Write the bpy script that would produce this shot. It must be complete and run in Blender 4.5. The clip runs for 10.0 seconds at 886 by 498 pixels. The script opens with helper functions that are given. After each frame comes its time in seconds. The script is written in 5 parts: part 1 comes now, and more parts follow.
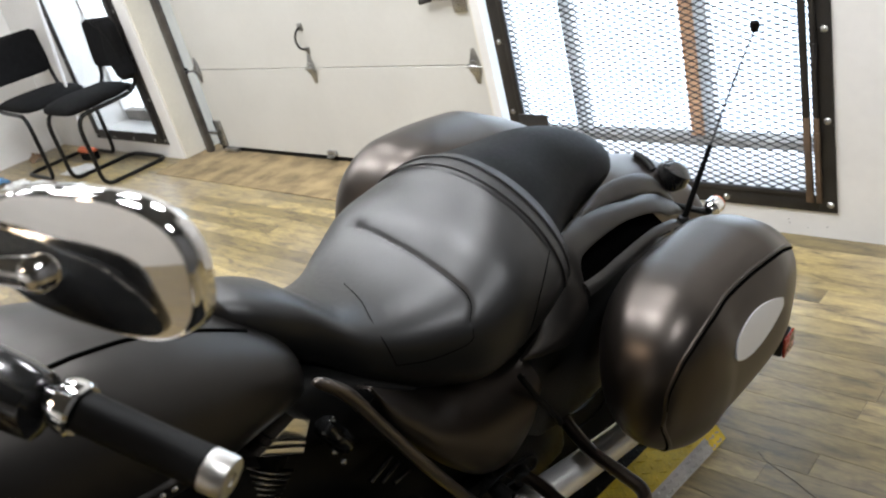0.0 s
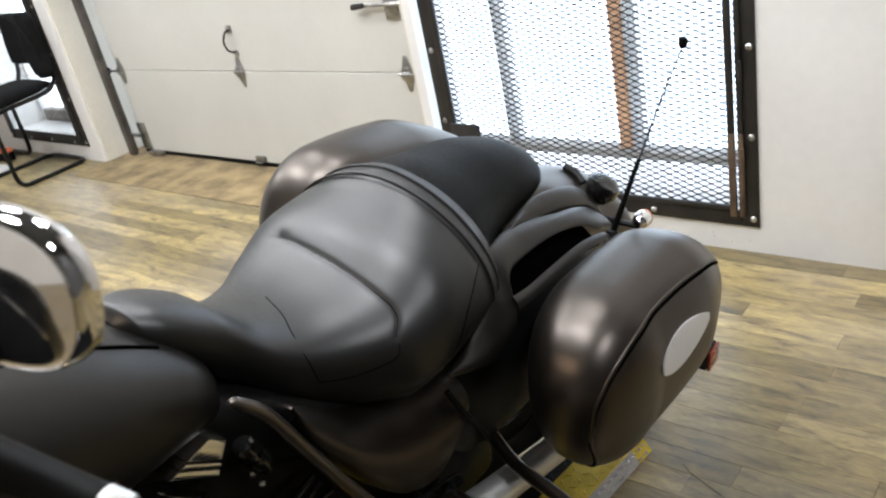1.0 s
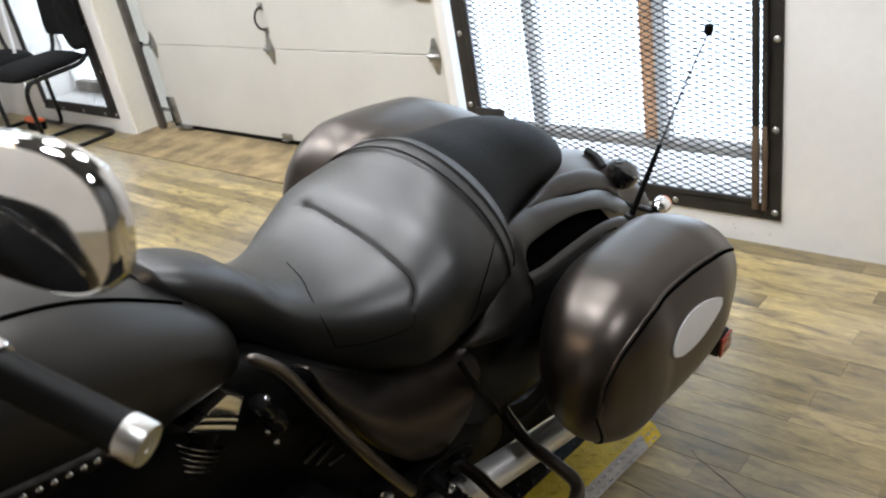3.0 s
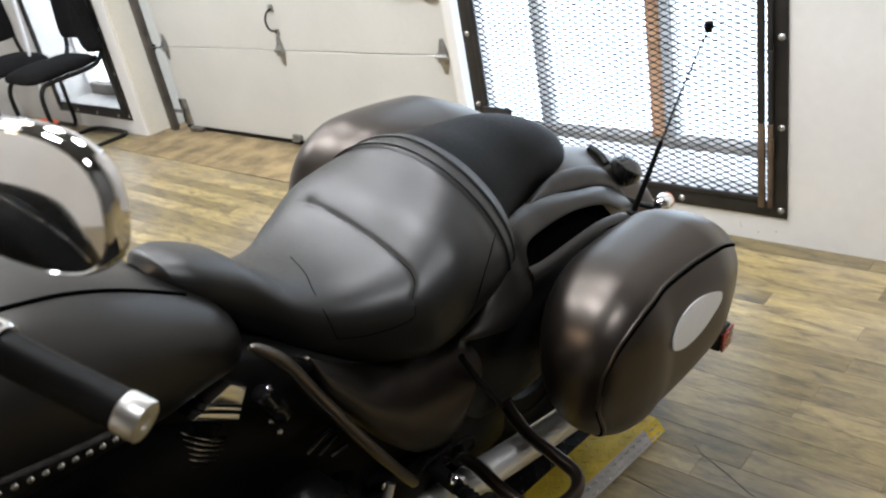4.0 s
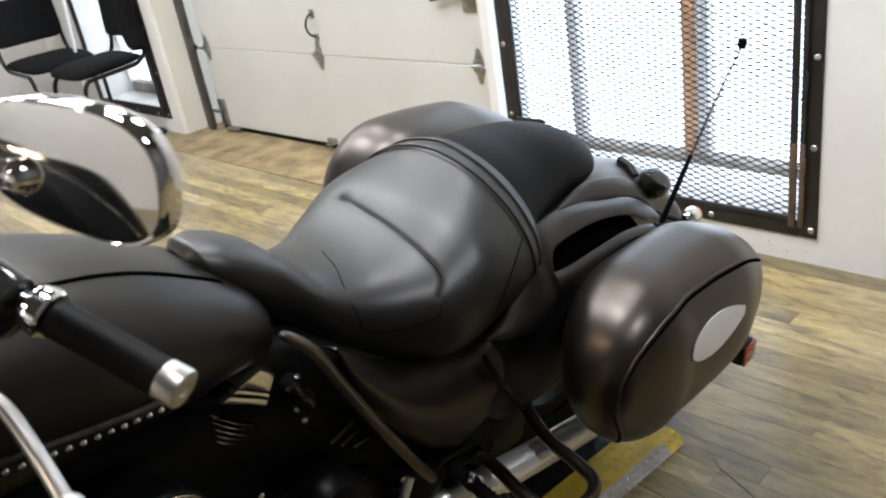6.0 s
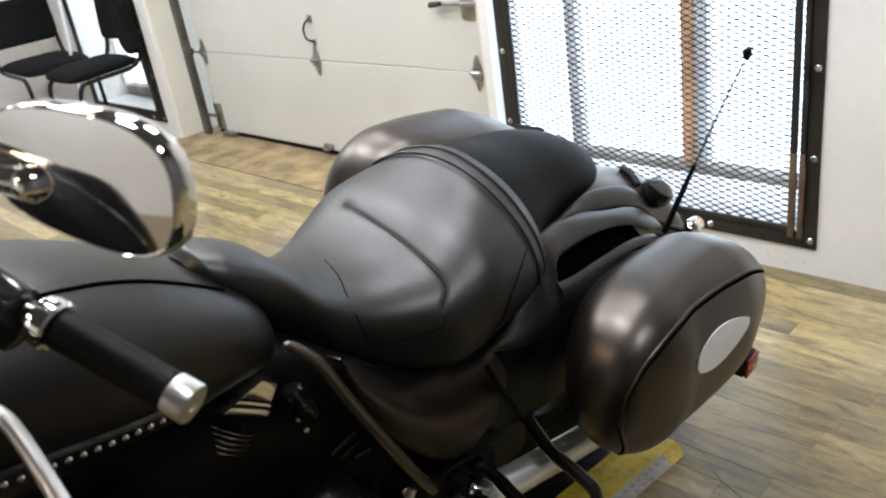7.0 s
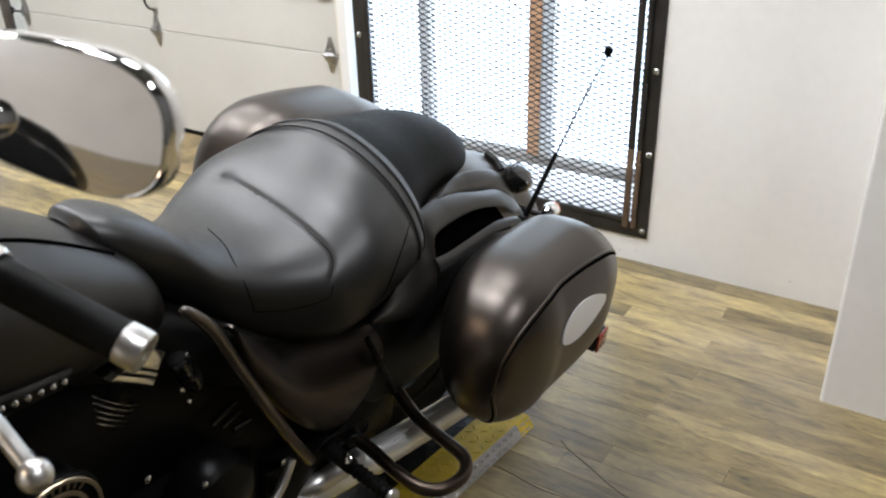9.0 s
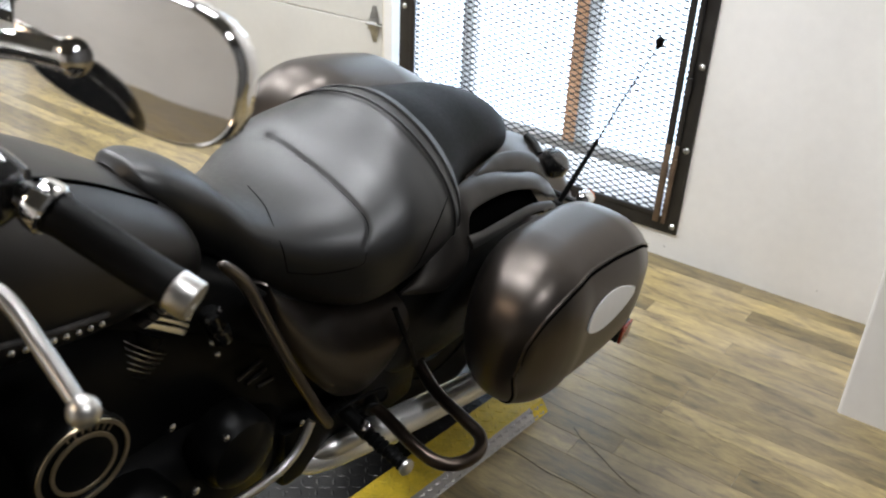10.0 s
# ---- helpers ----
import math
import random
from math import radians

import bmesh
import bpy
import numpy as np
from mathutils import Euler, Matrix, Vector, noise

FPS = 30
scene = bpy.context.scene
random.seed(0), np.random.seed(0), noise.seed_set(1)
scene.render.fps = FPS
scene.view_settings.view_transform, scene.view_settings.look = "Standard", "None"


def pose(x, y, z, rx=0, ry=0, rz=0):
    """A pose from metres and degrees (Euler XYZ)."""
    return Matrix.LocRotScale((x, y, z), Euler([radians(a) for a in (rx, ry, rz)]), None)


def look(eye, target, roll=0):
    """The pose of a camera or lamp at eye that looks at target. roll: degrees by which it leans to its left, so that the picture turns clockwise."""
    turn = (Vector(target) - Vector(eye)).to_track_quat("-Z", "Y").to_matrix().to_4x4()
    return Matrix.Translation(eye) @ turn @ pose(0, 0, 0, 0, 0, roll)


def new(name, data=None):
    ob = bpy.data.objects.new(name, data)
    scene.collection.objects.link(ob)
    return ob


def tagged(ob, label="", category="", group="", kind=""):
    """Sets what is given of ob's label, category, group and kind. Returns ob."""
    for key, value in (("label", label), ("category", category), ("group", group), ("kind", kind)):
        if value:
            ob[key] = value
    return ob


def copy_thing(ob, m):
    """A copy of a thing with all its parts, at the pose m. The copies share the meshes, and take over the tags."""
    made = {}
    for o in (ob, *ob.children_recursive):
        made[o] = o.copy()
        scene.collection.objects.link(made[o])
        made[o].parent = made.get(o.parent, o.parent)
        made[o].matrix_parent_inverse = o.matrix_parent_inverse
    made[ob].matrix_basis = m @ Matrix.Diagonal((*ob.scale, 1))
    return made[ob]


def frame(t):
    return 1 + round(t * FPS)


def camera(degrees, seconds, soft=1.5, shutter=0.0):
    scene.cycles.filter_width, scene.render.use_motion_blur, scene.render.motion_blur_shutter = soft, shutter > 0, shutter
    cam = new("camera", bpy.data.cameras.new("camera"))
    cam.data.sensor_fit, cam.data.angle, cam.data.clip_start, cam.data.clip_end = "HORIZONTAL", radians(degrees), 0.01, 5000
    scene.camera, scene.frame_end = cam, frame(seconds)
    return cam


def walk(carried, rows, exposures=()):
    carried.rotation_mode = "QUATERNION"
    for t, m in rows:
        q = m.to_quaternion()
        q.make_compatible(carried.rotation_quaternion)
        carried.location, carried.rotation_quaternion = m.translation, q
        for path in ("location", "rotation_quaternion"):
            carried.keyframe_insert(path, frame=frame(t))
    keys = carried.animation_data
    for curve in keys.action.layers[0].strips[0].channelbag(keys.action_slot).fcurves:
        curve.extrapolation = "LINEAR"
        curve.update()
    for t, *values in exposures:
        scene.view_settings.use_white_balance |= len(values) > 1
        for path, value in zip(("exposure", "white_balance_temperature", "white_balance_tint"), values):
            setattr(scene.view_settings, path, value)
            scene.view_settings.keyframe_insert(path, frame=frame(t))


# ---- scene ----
cam = camera(56.1, 10.0, 2.2)
cam.data.dof.use_dof, cam.data.dof.focus_distance, cam.data.dof.aperture_fstop = True, 2.1, 9.0
PATH = [
    (0, (2.396, 3.477, 1.477), (1.048, 4.68, 0.621), -15.0),
    (0.5, (2.38, 3.499, 1.477), (1.111, 4.785, 0.619), -13.0),
    (1, (2.377, 3.509, 1.467), (1.149, 4.822, 0.592), -12.2),
    (1.5, (2.382, 3.503, 1.464), (1.15, 4.814, 0.591), -11.5),
    (2, (2.392, 3.492, 1.468), (1.155, 4.806, 0.606), -10.9),
    (2.5, (2.396, 3.487, 1.463), (1.145, 4.773, 0.58), -10.8),
    (4, (2.436, 3.477, 1.452), (1.148, 4.727, 0.57), -11.2),
    (4.5, (2.456, 3.473, 1.454), (1.156, 4.722, 0.588), -11.6),
    (5, (2.464, 3.465, 1.453), (1.155, 4.709, 0.593), -10.8),
    (5.5, (2.466, 3.453, 1.452), (1.125, 4.665, 0.596), -10.0),
    (7, (2.437, 3.447, 1.454), (1.105, 4.68, 0.615), -8.9),
    (7.5, (2.42, 3.449, 1.451), (1.097, 4.684, 0.601), -8.8),
    (8, (2.397, 3.447, 1.448), (1.152, 4.722, 0.54), -6.9),
    (8.5, (2.382, 3.407, 1.448), (1.221, 4.76, 0.542), -4.4),
    (9, (2.385, 3.348, 1.455), (1.384, 4.828, 0.558), -1.7),
    (9.5, (2.368, 3.274, 1.47), (1.345, 4.746, 0.583), 1.8),
    (10, (2.365, 3.331, 1.452), (1.339, 4.765, 0.508), 2.6),
]
walk(cam, [(t, look(eye, target, roll)) for t, eye, target, roll in PATH], exposures=((0.0, 0.28), (10.0, 0.28)))

HIGH = 3.2
# ---- world and light ----
world = bpy.data.worlds.new("world")
scene.world = world
world.use_nodes = True
wn = world.node_tree.nodes
sky = wn.new("ShaderNodeTexSky")
sky.sky_type = "NISHITA"
sky.sun_disc = False
sky.sun_elevation, sky.sun_rotation = radians(35), radians(200)
world.node_tree.links.new(sky.outputs[0], wn["Background"].inputs[0])
wn["Background"].inputs[1].default_value = 0.14


def area(name, m, sx, sy, power, color):
    lamp = bpy.data.lights.new(name, "AREA")
    lamp.shape, lamp.size, lamp.size_y, lamp.energy, lamp.color = "RECTANGLE", sx, sy, power, color
    ob = new(name, lamp)
    ob.matrix_world = m
    return ob


# daylight that comes in through the two windows
area("window_daylight", look((1.0, 6.66, 1.25), (1.0, 0, 1.1)), 2.8, 2.4, 68, (0.66, 0.82, 1.0))
area("window_daylight", look((-3.45, 6.34, 1.22), (-3.45, 0, 1.0)), 0.98, 2.1, 20, (0.78, 0.89, 1.0))

# the ceiling lamps; the last three are added fill for south wall and east side
LAMPS = [(x, y, watts) for y, watts in ((4.15, 28), (5.2, 15)) for x in (-2.75, -1.45, -0.1, 1.2)] + [(-1.9, -1.0, 13), (-0.3, -1.0, 13), (3.3, 4.0, 26)]
for x, y, watts in LAMPS:
    area("lamp_light", pose(x, y, HIGH - 0.1), 0.45, 0.3, watts, (0.935, 0.95, 0.985))
# warm lamp added out of view, placed for the orange glow on the bag
WARM = [(0.55, 1.25, 22)]
for x, y, watts in WARM:
    area("lamp_light", pose(x, y, HIGH - 0.1), 0.5, 0.45, watts, (1.0, 0.76, 0.54))

# ---- materials ----


def mat(name, color, rough=0.5, metal=0.0, vary=0.15, scale=6.0, bump=0.0, bump_scale=300.0, coat=0.0, per_object=0.0, spec=0.5, rough_vary=0.06):
    m = bpy.data.materials.new(name)
    m.use_nodes = True
    n, l = m.node_tree.nodes, m.node_tree.links
    b = n["Principled BSDF"]
    b.inputs["Roughness"].default_value, b.inputs["Metallic"].default_value = rough, metal
    b.inputs["Coat Weight"].default_value = coat
    b.inputs["Specular IOR Level"].default_value = spec
    co = n.new("ShaderNodeTexCoord")
    big = n.new("ShaderNodeTexNoise")
    big.inputs["Scale"].default_value, big.inputs["Detail"].default_value = scale, 6
    fine = n.new("ShaderNodeTexNoise")
    fine.inputs["Scale"].default_value, fine.inputs["Detail"].default_value = scale * 14, 3
    l.new(co.outputs["Object"], big.inputs["Vector"])
    l.new(co.outputs["Object"], fine.inputs["Vector"])
    both = n.new("ShaderNodeMath")
    both.operation = "MULTIPLY_ADD"
    both.inputs[1].default_value = 0.35
    l.new(fine.outputs["Fac"], both.inputs[0])
    l.new(big.outputs["Fac"], both.inputs[2])
    ramp = n.new("ShaderNodeMapRange")
    ramp.inputs["From Min"].default_value, ramp.inputs["From Max"].default_value = 0.45, 0.9
    ramp.inputs["To Min"].default_value, ramp.inputs["To Max"].default_value = 1 - vary, 1 + vary
    l.new(both.outputs[0], ramp.inputs["Value"])
    last = ramp.outputs[0]
    if per_object:
        info = n.new("ShaderNodeObjectInfo")
        r = n.new("ShaderNodeMapRange")
        r.inputs["To Min"].default_value, r.inputs["To Max"].default_value = 1 - per_object, 1 + per_object
        l.new(info.outputs["Random"], r.inputs["Value"])
        mul = n.new("ShaderNodeMath")
        mul.operation = "MULTIPLY"
        l.new(last, mul.inputs[0])
        l.new(r.outputs[0], mul.inputs[1])
        last = mul.outputs[0]
    tint = n.new("ShaderNodeVectorMath")
    tint.operation = "SCALE"
    tint.inputs[0].default_value = color
    l.new(last, tint.inputs["Scale"])
    l.new(tint.outputs[0], b.inputs["Base Color"])
    rr = n.new("ShaderNodeMapRange")
    rr.inputs["From Min"].default_value, rr.inputs["From Max"].default_value = 0.3, 0.7
    rr.inputs["To Min"].default_value, rr.inputs["To Max"].default_value = max(rough - rough_vary, 0.0), min(rough + rough_vary, 1.0)
    l.new(fine.outputs["Fac"], rr.inputs["Value"])
    if rough > 0.12:
        l.new(rr.outputs[0], b.inputs["Roughness"])
    if bump:
        g = n.new("ShaderNodeTexNoise")
        g.inputs["Scale"].default_value, g.inputs["Detail"].default_value = bump_scale, 3
        l.new(co.outputs["Object"], g.inputs["Vector"])
        bp = n.new("ShaderNodeBump")
        bp.inputs["Strength"].default_value, bp.inputs["Distance"].default_value = bump, 0.001
        l.new(g.outputs["Fac"], bp.inputs["Height"])
        l.new(bp.outputs[0], b.inputs["Normal"])
    return m


def glow(name, color, strength):
    m = bpy.data.materials.new(name)
    m.use_nodes = True
    b = m.node_tree.nodes["Principled BSDF"]
    b.inputs["Base Color"].default_value = (*color, 1)
    b.inputs["Emission Color"].default_value = (*color, 1)
    b.inputs["Emission Strength"].default_value = strength
    return m


def glassy(name, color, rough=0.0, ior=1.45):
    m = bpy.data.materials.new(name)
    m.use_nodes = True
    b = m.node_tree.nodes["Principled BSDF"]
    b.inputs["Base Color"].default_value = (*color, 1)
    b.inputs["Roughness"].default_value, b.inputs["IOR"].default_value = rough, ior
    b.inputs["Transmission Weight"].default_value = 1.0
    return m


def plank_mat(name):
    """Worn vinyl planks: tan and grey, grain along x, each one a little different."""
    m = bpy.data.materials.new(name)
    m.use_nodes = True
    n, l = m.node_tree.nodes, m.node_tree.links
    b = n["Principled BSDF"]
    co = n.new("ShaderNodeTexCoord")
    info = n.new("ShaderNodeObjectInfo")
    geo = n.new("ShaderNodeNewGeometry")
    shift = n.new("ShaderNodeVectorMath")
    shift.operation = "MULTIPLY_ADD"
    shift.inputs[1].default_value = (37.0, 11.0, 5.0)
    rnd = n.new("ShaderNodeCombineXYZ")
    for i in range(3):
        l.new(info.outputs["Random"], rnd.inputs[i])
    l.new(rnd.outputs[0], shift.inputs[0])
    l.new(geo.outputs["Position"], shift.inputs[2])
    stretch = n.new("ShaderNodeMapping")
    stretch.inputs["Scale"].default_value = (3.4, 13.0, 1.0)
    l.new(shift.outputs[0], stretch.inputs["Vector"])
    grain = n.new("ShaderNodeTexNoise")
    grain.inputs["Scale"].default_value, grain.inputs["Detail"].default_value, grain.inputs["Roughness"].default_value = 2.2, 8, 0.62
    grain.inputs["Distortion"].default_value = 0.5
    l.new(stretch.outputs[0], grain.inputs["Vector"])
    fine = n.new("ShaderNodeTexNoise")
    fine.inputs["Scale"].default_value, fine.inputs["Detail"].default_value = 14, 6
    l.new(stretch.outputs[0], fine.inputs["Vector"])
    blot = n.new("ShaderNodeTexNoise")
    blot.inputs["Scale"].default_value, blot.inputs["Detail"].default_value = 1.3, 4
    l.new(geo.outputs["Position"], blot.inputs["Vector"])
    ramp = n.new("ShaderNodeValToRGB")
    e = ramp.color_ramp.elements
    e[0].position, e[0].color = 0.3, (0.1, 0.08, 0.05, 1)
    e[1].position, e[1].color = 0.74, (0.56, 0.435, 0.185, 1)
    mid = ramp.color_ramp.elements.new(0.48)
    mid.color = (0.33, 0.255, 0.12, 1)
    l.new(grain.outputs["Fac"], ramp.inputs["Fac"])
    mixf = n.new("ShaderNodeMix")
    mixf.data_type, mixf.blend_type = "RGBA", "MULTIPLY"
    mixf.inputs["Factor"].default_value = 0.55
    l.new(ramp.outputs[0], mixf.inputs["A"])
    l.new(fine.outputs["Fac"], mixf.inputs["B"])
    gray = n.new("ShaderNodeMix")
    gray.data_type = "RGBA"
    gray.inputs["B"].default_value = (0.22, 0.19, 0.16, 1)
    gm = n.new("ShaderNodeMapRange")
    gm.inputs["From Min"].default_value, gm.inputs["From Max"].default_value = 0.4, 0.66
    gm.inputs["To Max"].default_value = 0.5
    l.new(blot.outputs["Fac"], gm.inputs["Value"])
    l.new(gm.outputs[0], gray.inputs["Factor"])
    l.new(mixf.outputs["Result"], gray.inputs["A"])
    each = n.new("ShaderNodeMapRange")
    each.inputs["To Min"].default_value, each.inputs["To Max"].default_value = 0.75, 1.6
    l.new(info.outputs["Random"], each.inputs["Value"])
    fin = n.new("ShaderNodeVectorMath")
    fin.operation = "SCALE"
    l.new(gray.outputs["Result"], fin.inputs[0])
    l.new(each.outputs[0], fin.inputs["Scale"])
    l.new(fin.outputs[0], b.inputs["Base Color"])
    rr = n.new("ShaderNodeMapRange")
    rr.inputs["To Min"].default_value, rr.inputs["To Max"].default_value = 0.22, 0.42
    l.new(grain.outputs["Fac"], rr.inputs["Value"])
    l.new(rr.outputs[0], b.inputs["Roughness"])
    bp = n.new("ShaderNodeBump")
    bp.inputs["Strength"].default_value, bp.inputs["Distance"].default_value = 0.12, 0.002
    l.new(fine.outputs["Fac"], bp.inputs["Height"])
    l.new(bp.outputs[0], b.inputs["Normal"])
    return m


M_PLANK = plank_mat("worn_plank")
M_WALL = mat("white_wall_paint", (0.8, 0.79, 0.77), 0.6, vary=0.05, scale=2.0, bump=0.08, bump_scale=120)
M_REVEAL = mat("cream_paint", (0.74, 0.71, 0.62), 0.55, vary=0.08, scale=3.0, bump=0.05, bump_scale=90)
M_GREY = mat("charcoal_unseen_wall", (0.1, 0.1, 0.102), 0.6, vary=0.08, scale=2.0)
M_CEIL = mat("dark_unseen_ceiling", (0.1, 0.1, 0.1), 0.7, vary=0.05, scale=2.0)
M_DOOR = mat("cream_door_paint", (0.61, 0.605, 0.57), 0.42, vary=0.04, scale=2.5, bump=0.05, bump_scale=160)
M_CONC = mat("stained_concrete", (0.27, 0.2, 0.105), 0.75, vary=0.55, scale=7.0, bump=0.12, bump_scale=60)
M_SUB = mat("subfloor", (0.03, 0.025, 0.02), 0.9, vary=0.2)
M_BLACKSTEEL = mat("black_steel", (0.03, 0.028, 0.027), 0.5, 0.3, vary=0.4, scale=9, bump=0.1)
M_MESH = mat("expanded_steel", (0.022, 0.021, 0.02), 0.55, 0.3, vary=0.3, scale=20)
M_RUST = mat("rusty_brown_steel", (0.12, 0.08, 0.05), 0.7, 0.2, vary=0.4, scale=14, bump=0.2)
M_ZINC = mat("zinc_plated_steel", (0.38, 0.38, 0.37), 0.3, 0.95, vary=0.3, scale=18)
M_RUBBER = mat("black_rubber", (0.004, 0.004, 0.004), 0.5, vary=0.2, scale=30, bump=0.1, spec=0.1)
M_WOOD = mat("orange_brown_post", (0.6, 0.32, 0.17), 0.6, vary=0.2, scale=12, bump=0.2, bump_scale=40)
M_ALU = mat("grey_aluminium", (0.62, 0.61, 0.6), 0.45, 0.2, vary=0.15)
M_LEDGE = mat("weathered_timber", (0.24, 0.22, 0.2), 0.85, vary=0.35, scale=8, bump=0.5, bump_scale=50)
M_SNOW = mat("pale_ground", (0.75, 0.76, 0.78), 0.9, vary=0.1, scale=1.0)
M_OUT = glow("bright_overcast", (0.93, 0.97, 1.0), 0.5)
M_GLASS = glassy("window_glass", (1, 1, 1))
M_PAINT = mat("matte_black_paint", (0.09, 0.078, 0.069), 0.36, 0.97, vary=0.05, scale=3.0, rough_vary=0.006)
# darker copy of the bike's paint: the tank's tone, and dim reflections on the fairings
M_PAINT_DARK = mat("darker_black_bike_paint", (0.045, 0.042, 0.039), 0.38, 0.9, vary=0.06, scale=3.0, rough_vary=0.01)
M_LEATHER = mat("black_vinyl_leather", (0.005, 0.005, 0.005), 0.42, vary=0.15, scale=8.0, bump=0.06, bump_scale=900, spec=0.75, rough_vary=0.03)
M_LEATHER2 = mat("black_smooth_vinyl", (0.003, 0.003, 0.003), 0.6, vary=0.15, scale=8.0, bump=0.04, bump_scale=900, spec=0.13, rough_vary=0.03)
M_PLASTIC = mat("black_plastic", (0.005, 0.005, 0.005), 0.45, vary=0.2, scale=10, bump=0.08, bump_scale=500, spec=0.3)
M_GLOSS = mat("gloss_black", (0.01, 0.01, 0.01), 0.16, vary=0.1, coat=0.5)
# sheenless black for seams and stitches, and for shade inside the fairing slot
M_DARK = mat("seam_and_shade_black", (0.002, 0.002, 0.002), 0.9, vary=0.1, spec=0.0)
M_CHROME = mat("chrome", (0.82, 0.81, 0.8), 0.045, 1.0, vary=0.02)
M_SATIN = mat("satin_chrome", (0.7, 0.68, 0.65), 0.36, 1.0, vary=0.06, scale=12)
M_ENGINE = mat("black_engine_enamel", (0.003, 0.003, 0.003), 0.34, 0.0, spec=0.12, vary=0.25, scale=12, bump=0.1)
M_BROWNTUBE = mat("dark_bronze_tube", (0.075, 0.058, 0.046), 0.3, 0.95, vary=0.03, scale=4, rough_vary=0.01)
M_FRAME = mat("grey_bronze_tube", (0.15, 0.132, 0.118), 0.33, 0.95, vary=0.04, scale=4, rough_vary=0.01)
M_FIN = mat("polished_fin", (0.85, 0.83, 0.79), 0.17, 1.0, vary=0.03, rough_vary=0.02)
M_RED = mat("red_lens", (0.32, 0.03, 0.02), 0.25, vary=0.1, coat=0.5)
M_AMBER = mat("orange_lens", (0.7, 0.22, 0.1), 0.2, vary=0.1, coat=0.5)
M_BADGE = mat("silver_white_badge", (0.85, 0.85, 0.85), 0.35, 0.0, vary=0.02, rough_vary=0.01)
M_GOLD = mat("pale_gold_ring", (0.6, 0.5, 0.34), 0.35, 0.9, vary=0.1)
M_YELLOW = mat("yellow_paint_worn", (0.68, 0.49, 0.03), 0.45, vary=0.35, scale=9, bump=0.1)
M_BLACKPAINT = mat("black_paint_worn", (0.005, 0.005, 0.0055), 0.33, vary=0.3, scale=9)
M_PLATE = mat("diamond_plate_steel", (0.42, 0.41, 0.4), 0.35, 0.9, vary=0.25, scale=10)
M_CHAIR = mat("black_chair_fabric", (0.006, 0.006, 0.0065), 0.95, vary=0.3, scale=30, bump=0.4, bump_scale=600, spec=0.15)
M_CHAIRTUBE = mat("black_chair_tube", (0.005, 0.005, 0.005), 0.3, vary=0.2, spec=0.3)
M_POLE = mat("white_pole", (0.72, 0.72, 0.72), 0.4, vary=0.06)
M_ORANGE = mat("orange_plastic", (0.75, 0.16, 0.06), 0.5, vary=0.1)
M_BLUE = mat("blue_cloth", (0.12, 0.25, 0.42), 0.9, vary=0.3, scale=20)
M_PAPER = mat("crumpled_paper", (0.7, 0.7, 0.68), 0.9, vary=0.15, scale=20)
M_LEAF = mat("dry_leaf", (0.2, 0.13, 0.08), 0.9, vary=0.3, scale=30)
M_LAMP = glow("lamp_diffuser", (0.905, 0.95, 1.0), 6.0)
M_WARM = glow("warm_lamp_diffuser", (1.0, 0.76, 0.52), 6.0)

# ---- mesh helpers ----


def mesh_ob(name, bm, material, smooth=True, data=None):
    if data is None:
        data = bpy.data.meshes.new(name)
        bmesh.ops.recalc_face_normals(bm, faces=bm.faces)
        bm.to_mesh(data)
        bm.free()
        data.materials.append(material)
        if smooth:
            data.shade_smooth()
            data.set_sharp_from_angle(angle=radians(38))
    return new(name, data)


def part(name, bm, material, parent, label="", smooth=True):
    ob = mesh_ob(name, bm, material, smooth)
    ob.parent = parent
    return tagged(ob, label)


def thing(name, label, category, m=None, group="", kind=""):
    ob = new(name)
    ob.empty_display_size = 0.05
    if m is not None:
        ob.matrix_world = m
    return tagged(ob, label, category, group, kind)


def box(lo, hi, bevel=0.0, bm=None):
    bm = bm or bmesh.new()
    c = [(a + b) / 2 for a, b in zip(lo, hi)]
    s = [b - a for a, b in zip(lo, hi)]
    made = bmesh.ops.create_cube(bm, size=1, matrix=Matrix.Translation(c) @ Matrix.Diagonal((*s, 1)))
    if bevel:
        es = {e for v in made["verts"] for e in v.link_edges}
        bmesh.ops.bevel(bm, geom=list(es), offset=bevel, segments=2, affect="EDGES", profile=0.5)
    return bm


def spin(profile, axis_m, seg=32, bm=None):
    """A turned body: profile of (radius, height) about the local z of axis_m."""
    bm = bm or bmesh.new()
    rings = []
    for r, h in profile:
        if r < 1e-5:
            rings.append([bm.verts.new(axis_m @ Vector((0, 0, h)))])
        else:
            rings.append([bm.verts.new(axis_m @ Vector((r * math.cos(2 * math.pi * k / seg), r * math.sin(2 * math.pi * k / seg), h))) for k in range(seg)])
    for a, b in zip(rings, rings[1:]):
        for k in range(seg):
            j = (k + 1) % seg
            f = [a[k % len(a)], a[j % len(a)], b[j % len(b)], b[k % len(b)]]
            f = [v for i, v in enumerate(f) if v not in f[:i]]
            if len(f) > 2:
                bm.faces.new(f)
    return bm


def along(a, b):
    """A pose at a whose z points to b."""
    d = Vector(b) - Vector(a)
    return Matrix.Translation(a) @ d.to_track_quat("Z", "Y").to_matrix().to_4x4()


def rod(a, b, r, r2=None, seg=20, cap=0.15, bm=None):
    d = (Vector(b) - Vector(a)).length
    r2 = r if r2 is None else r2
    e = min(r, r2) * cap
    return spin([(0, 0), (r - e, 0), (r, e), (r2, d - e), (r2 - e, d), (0, d)], along(a, b), seg, bm)


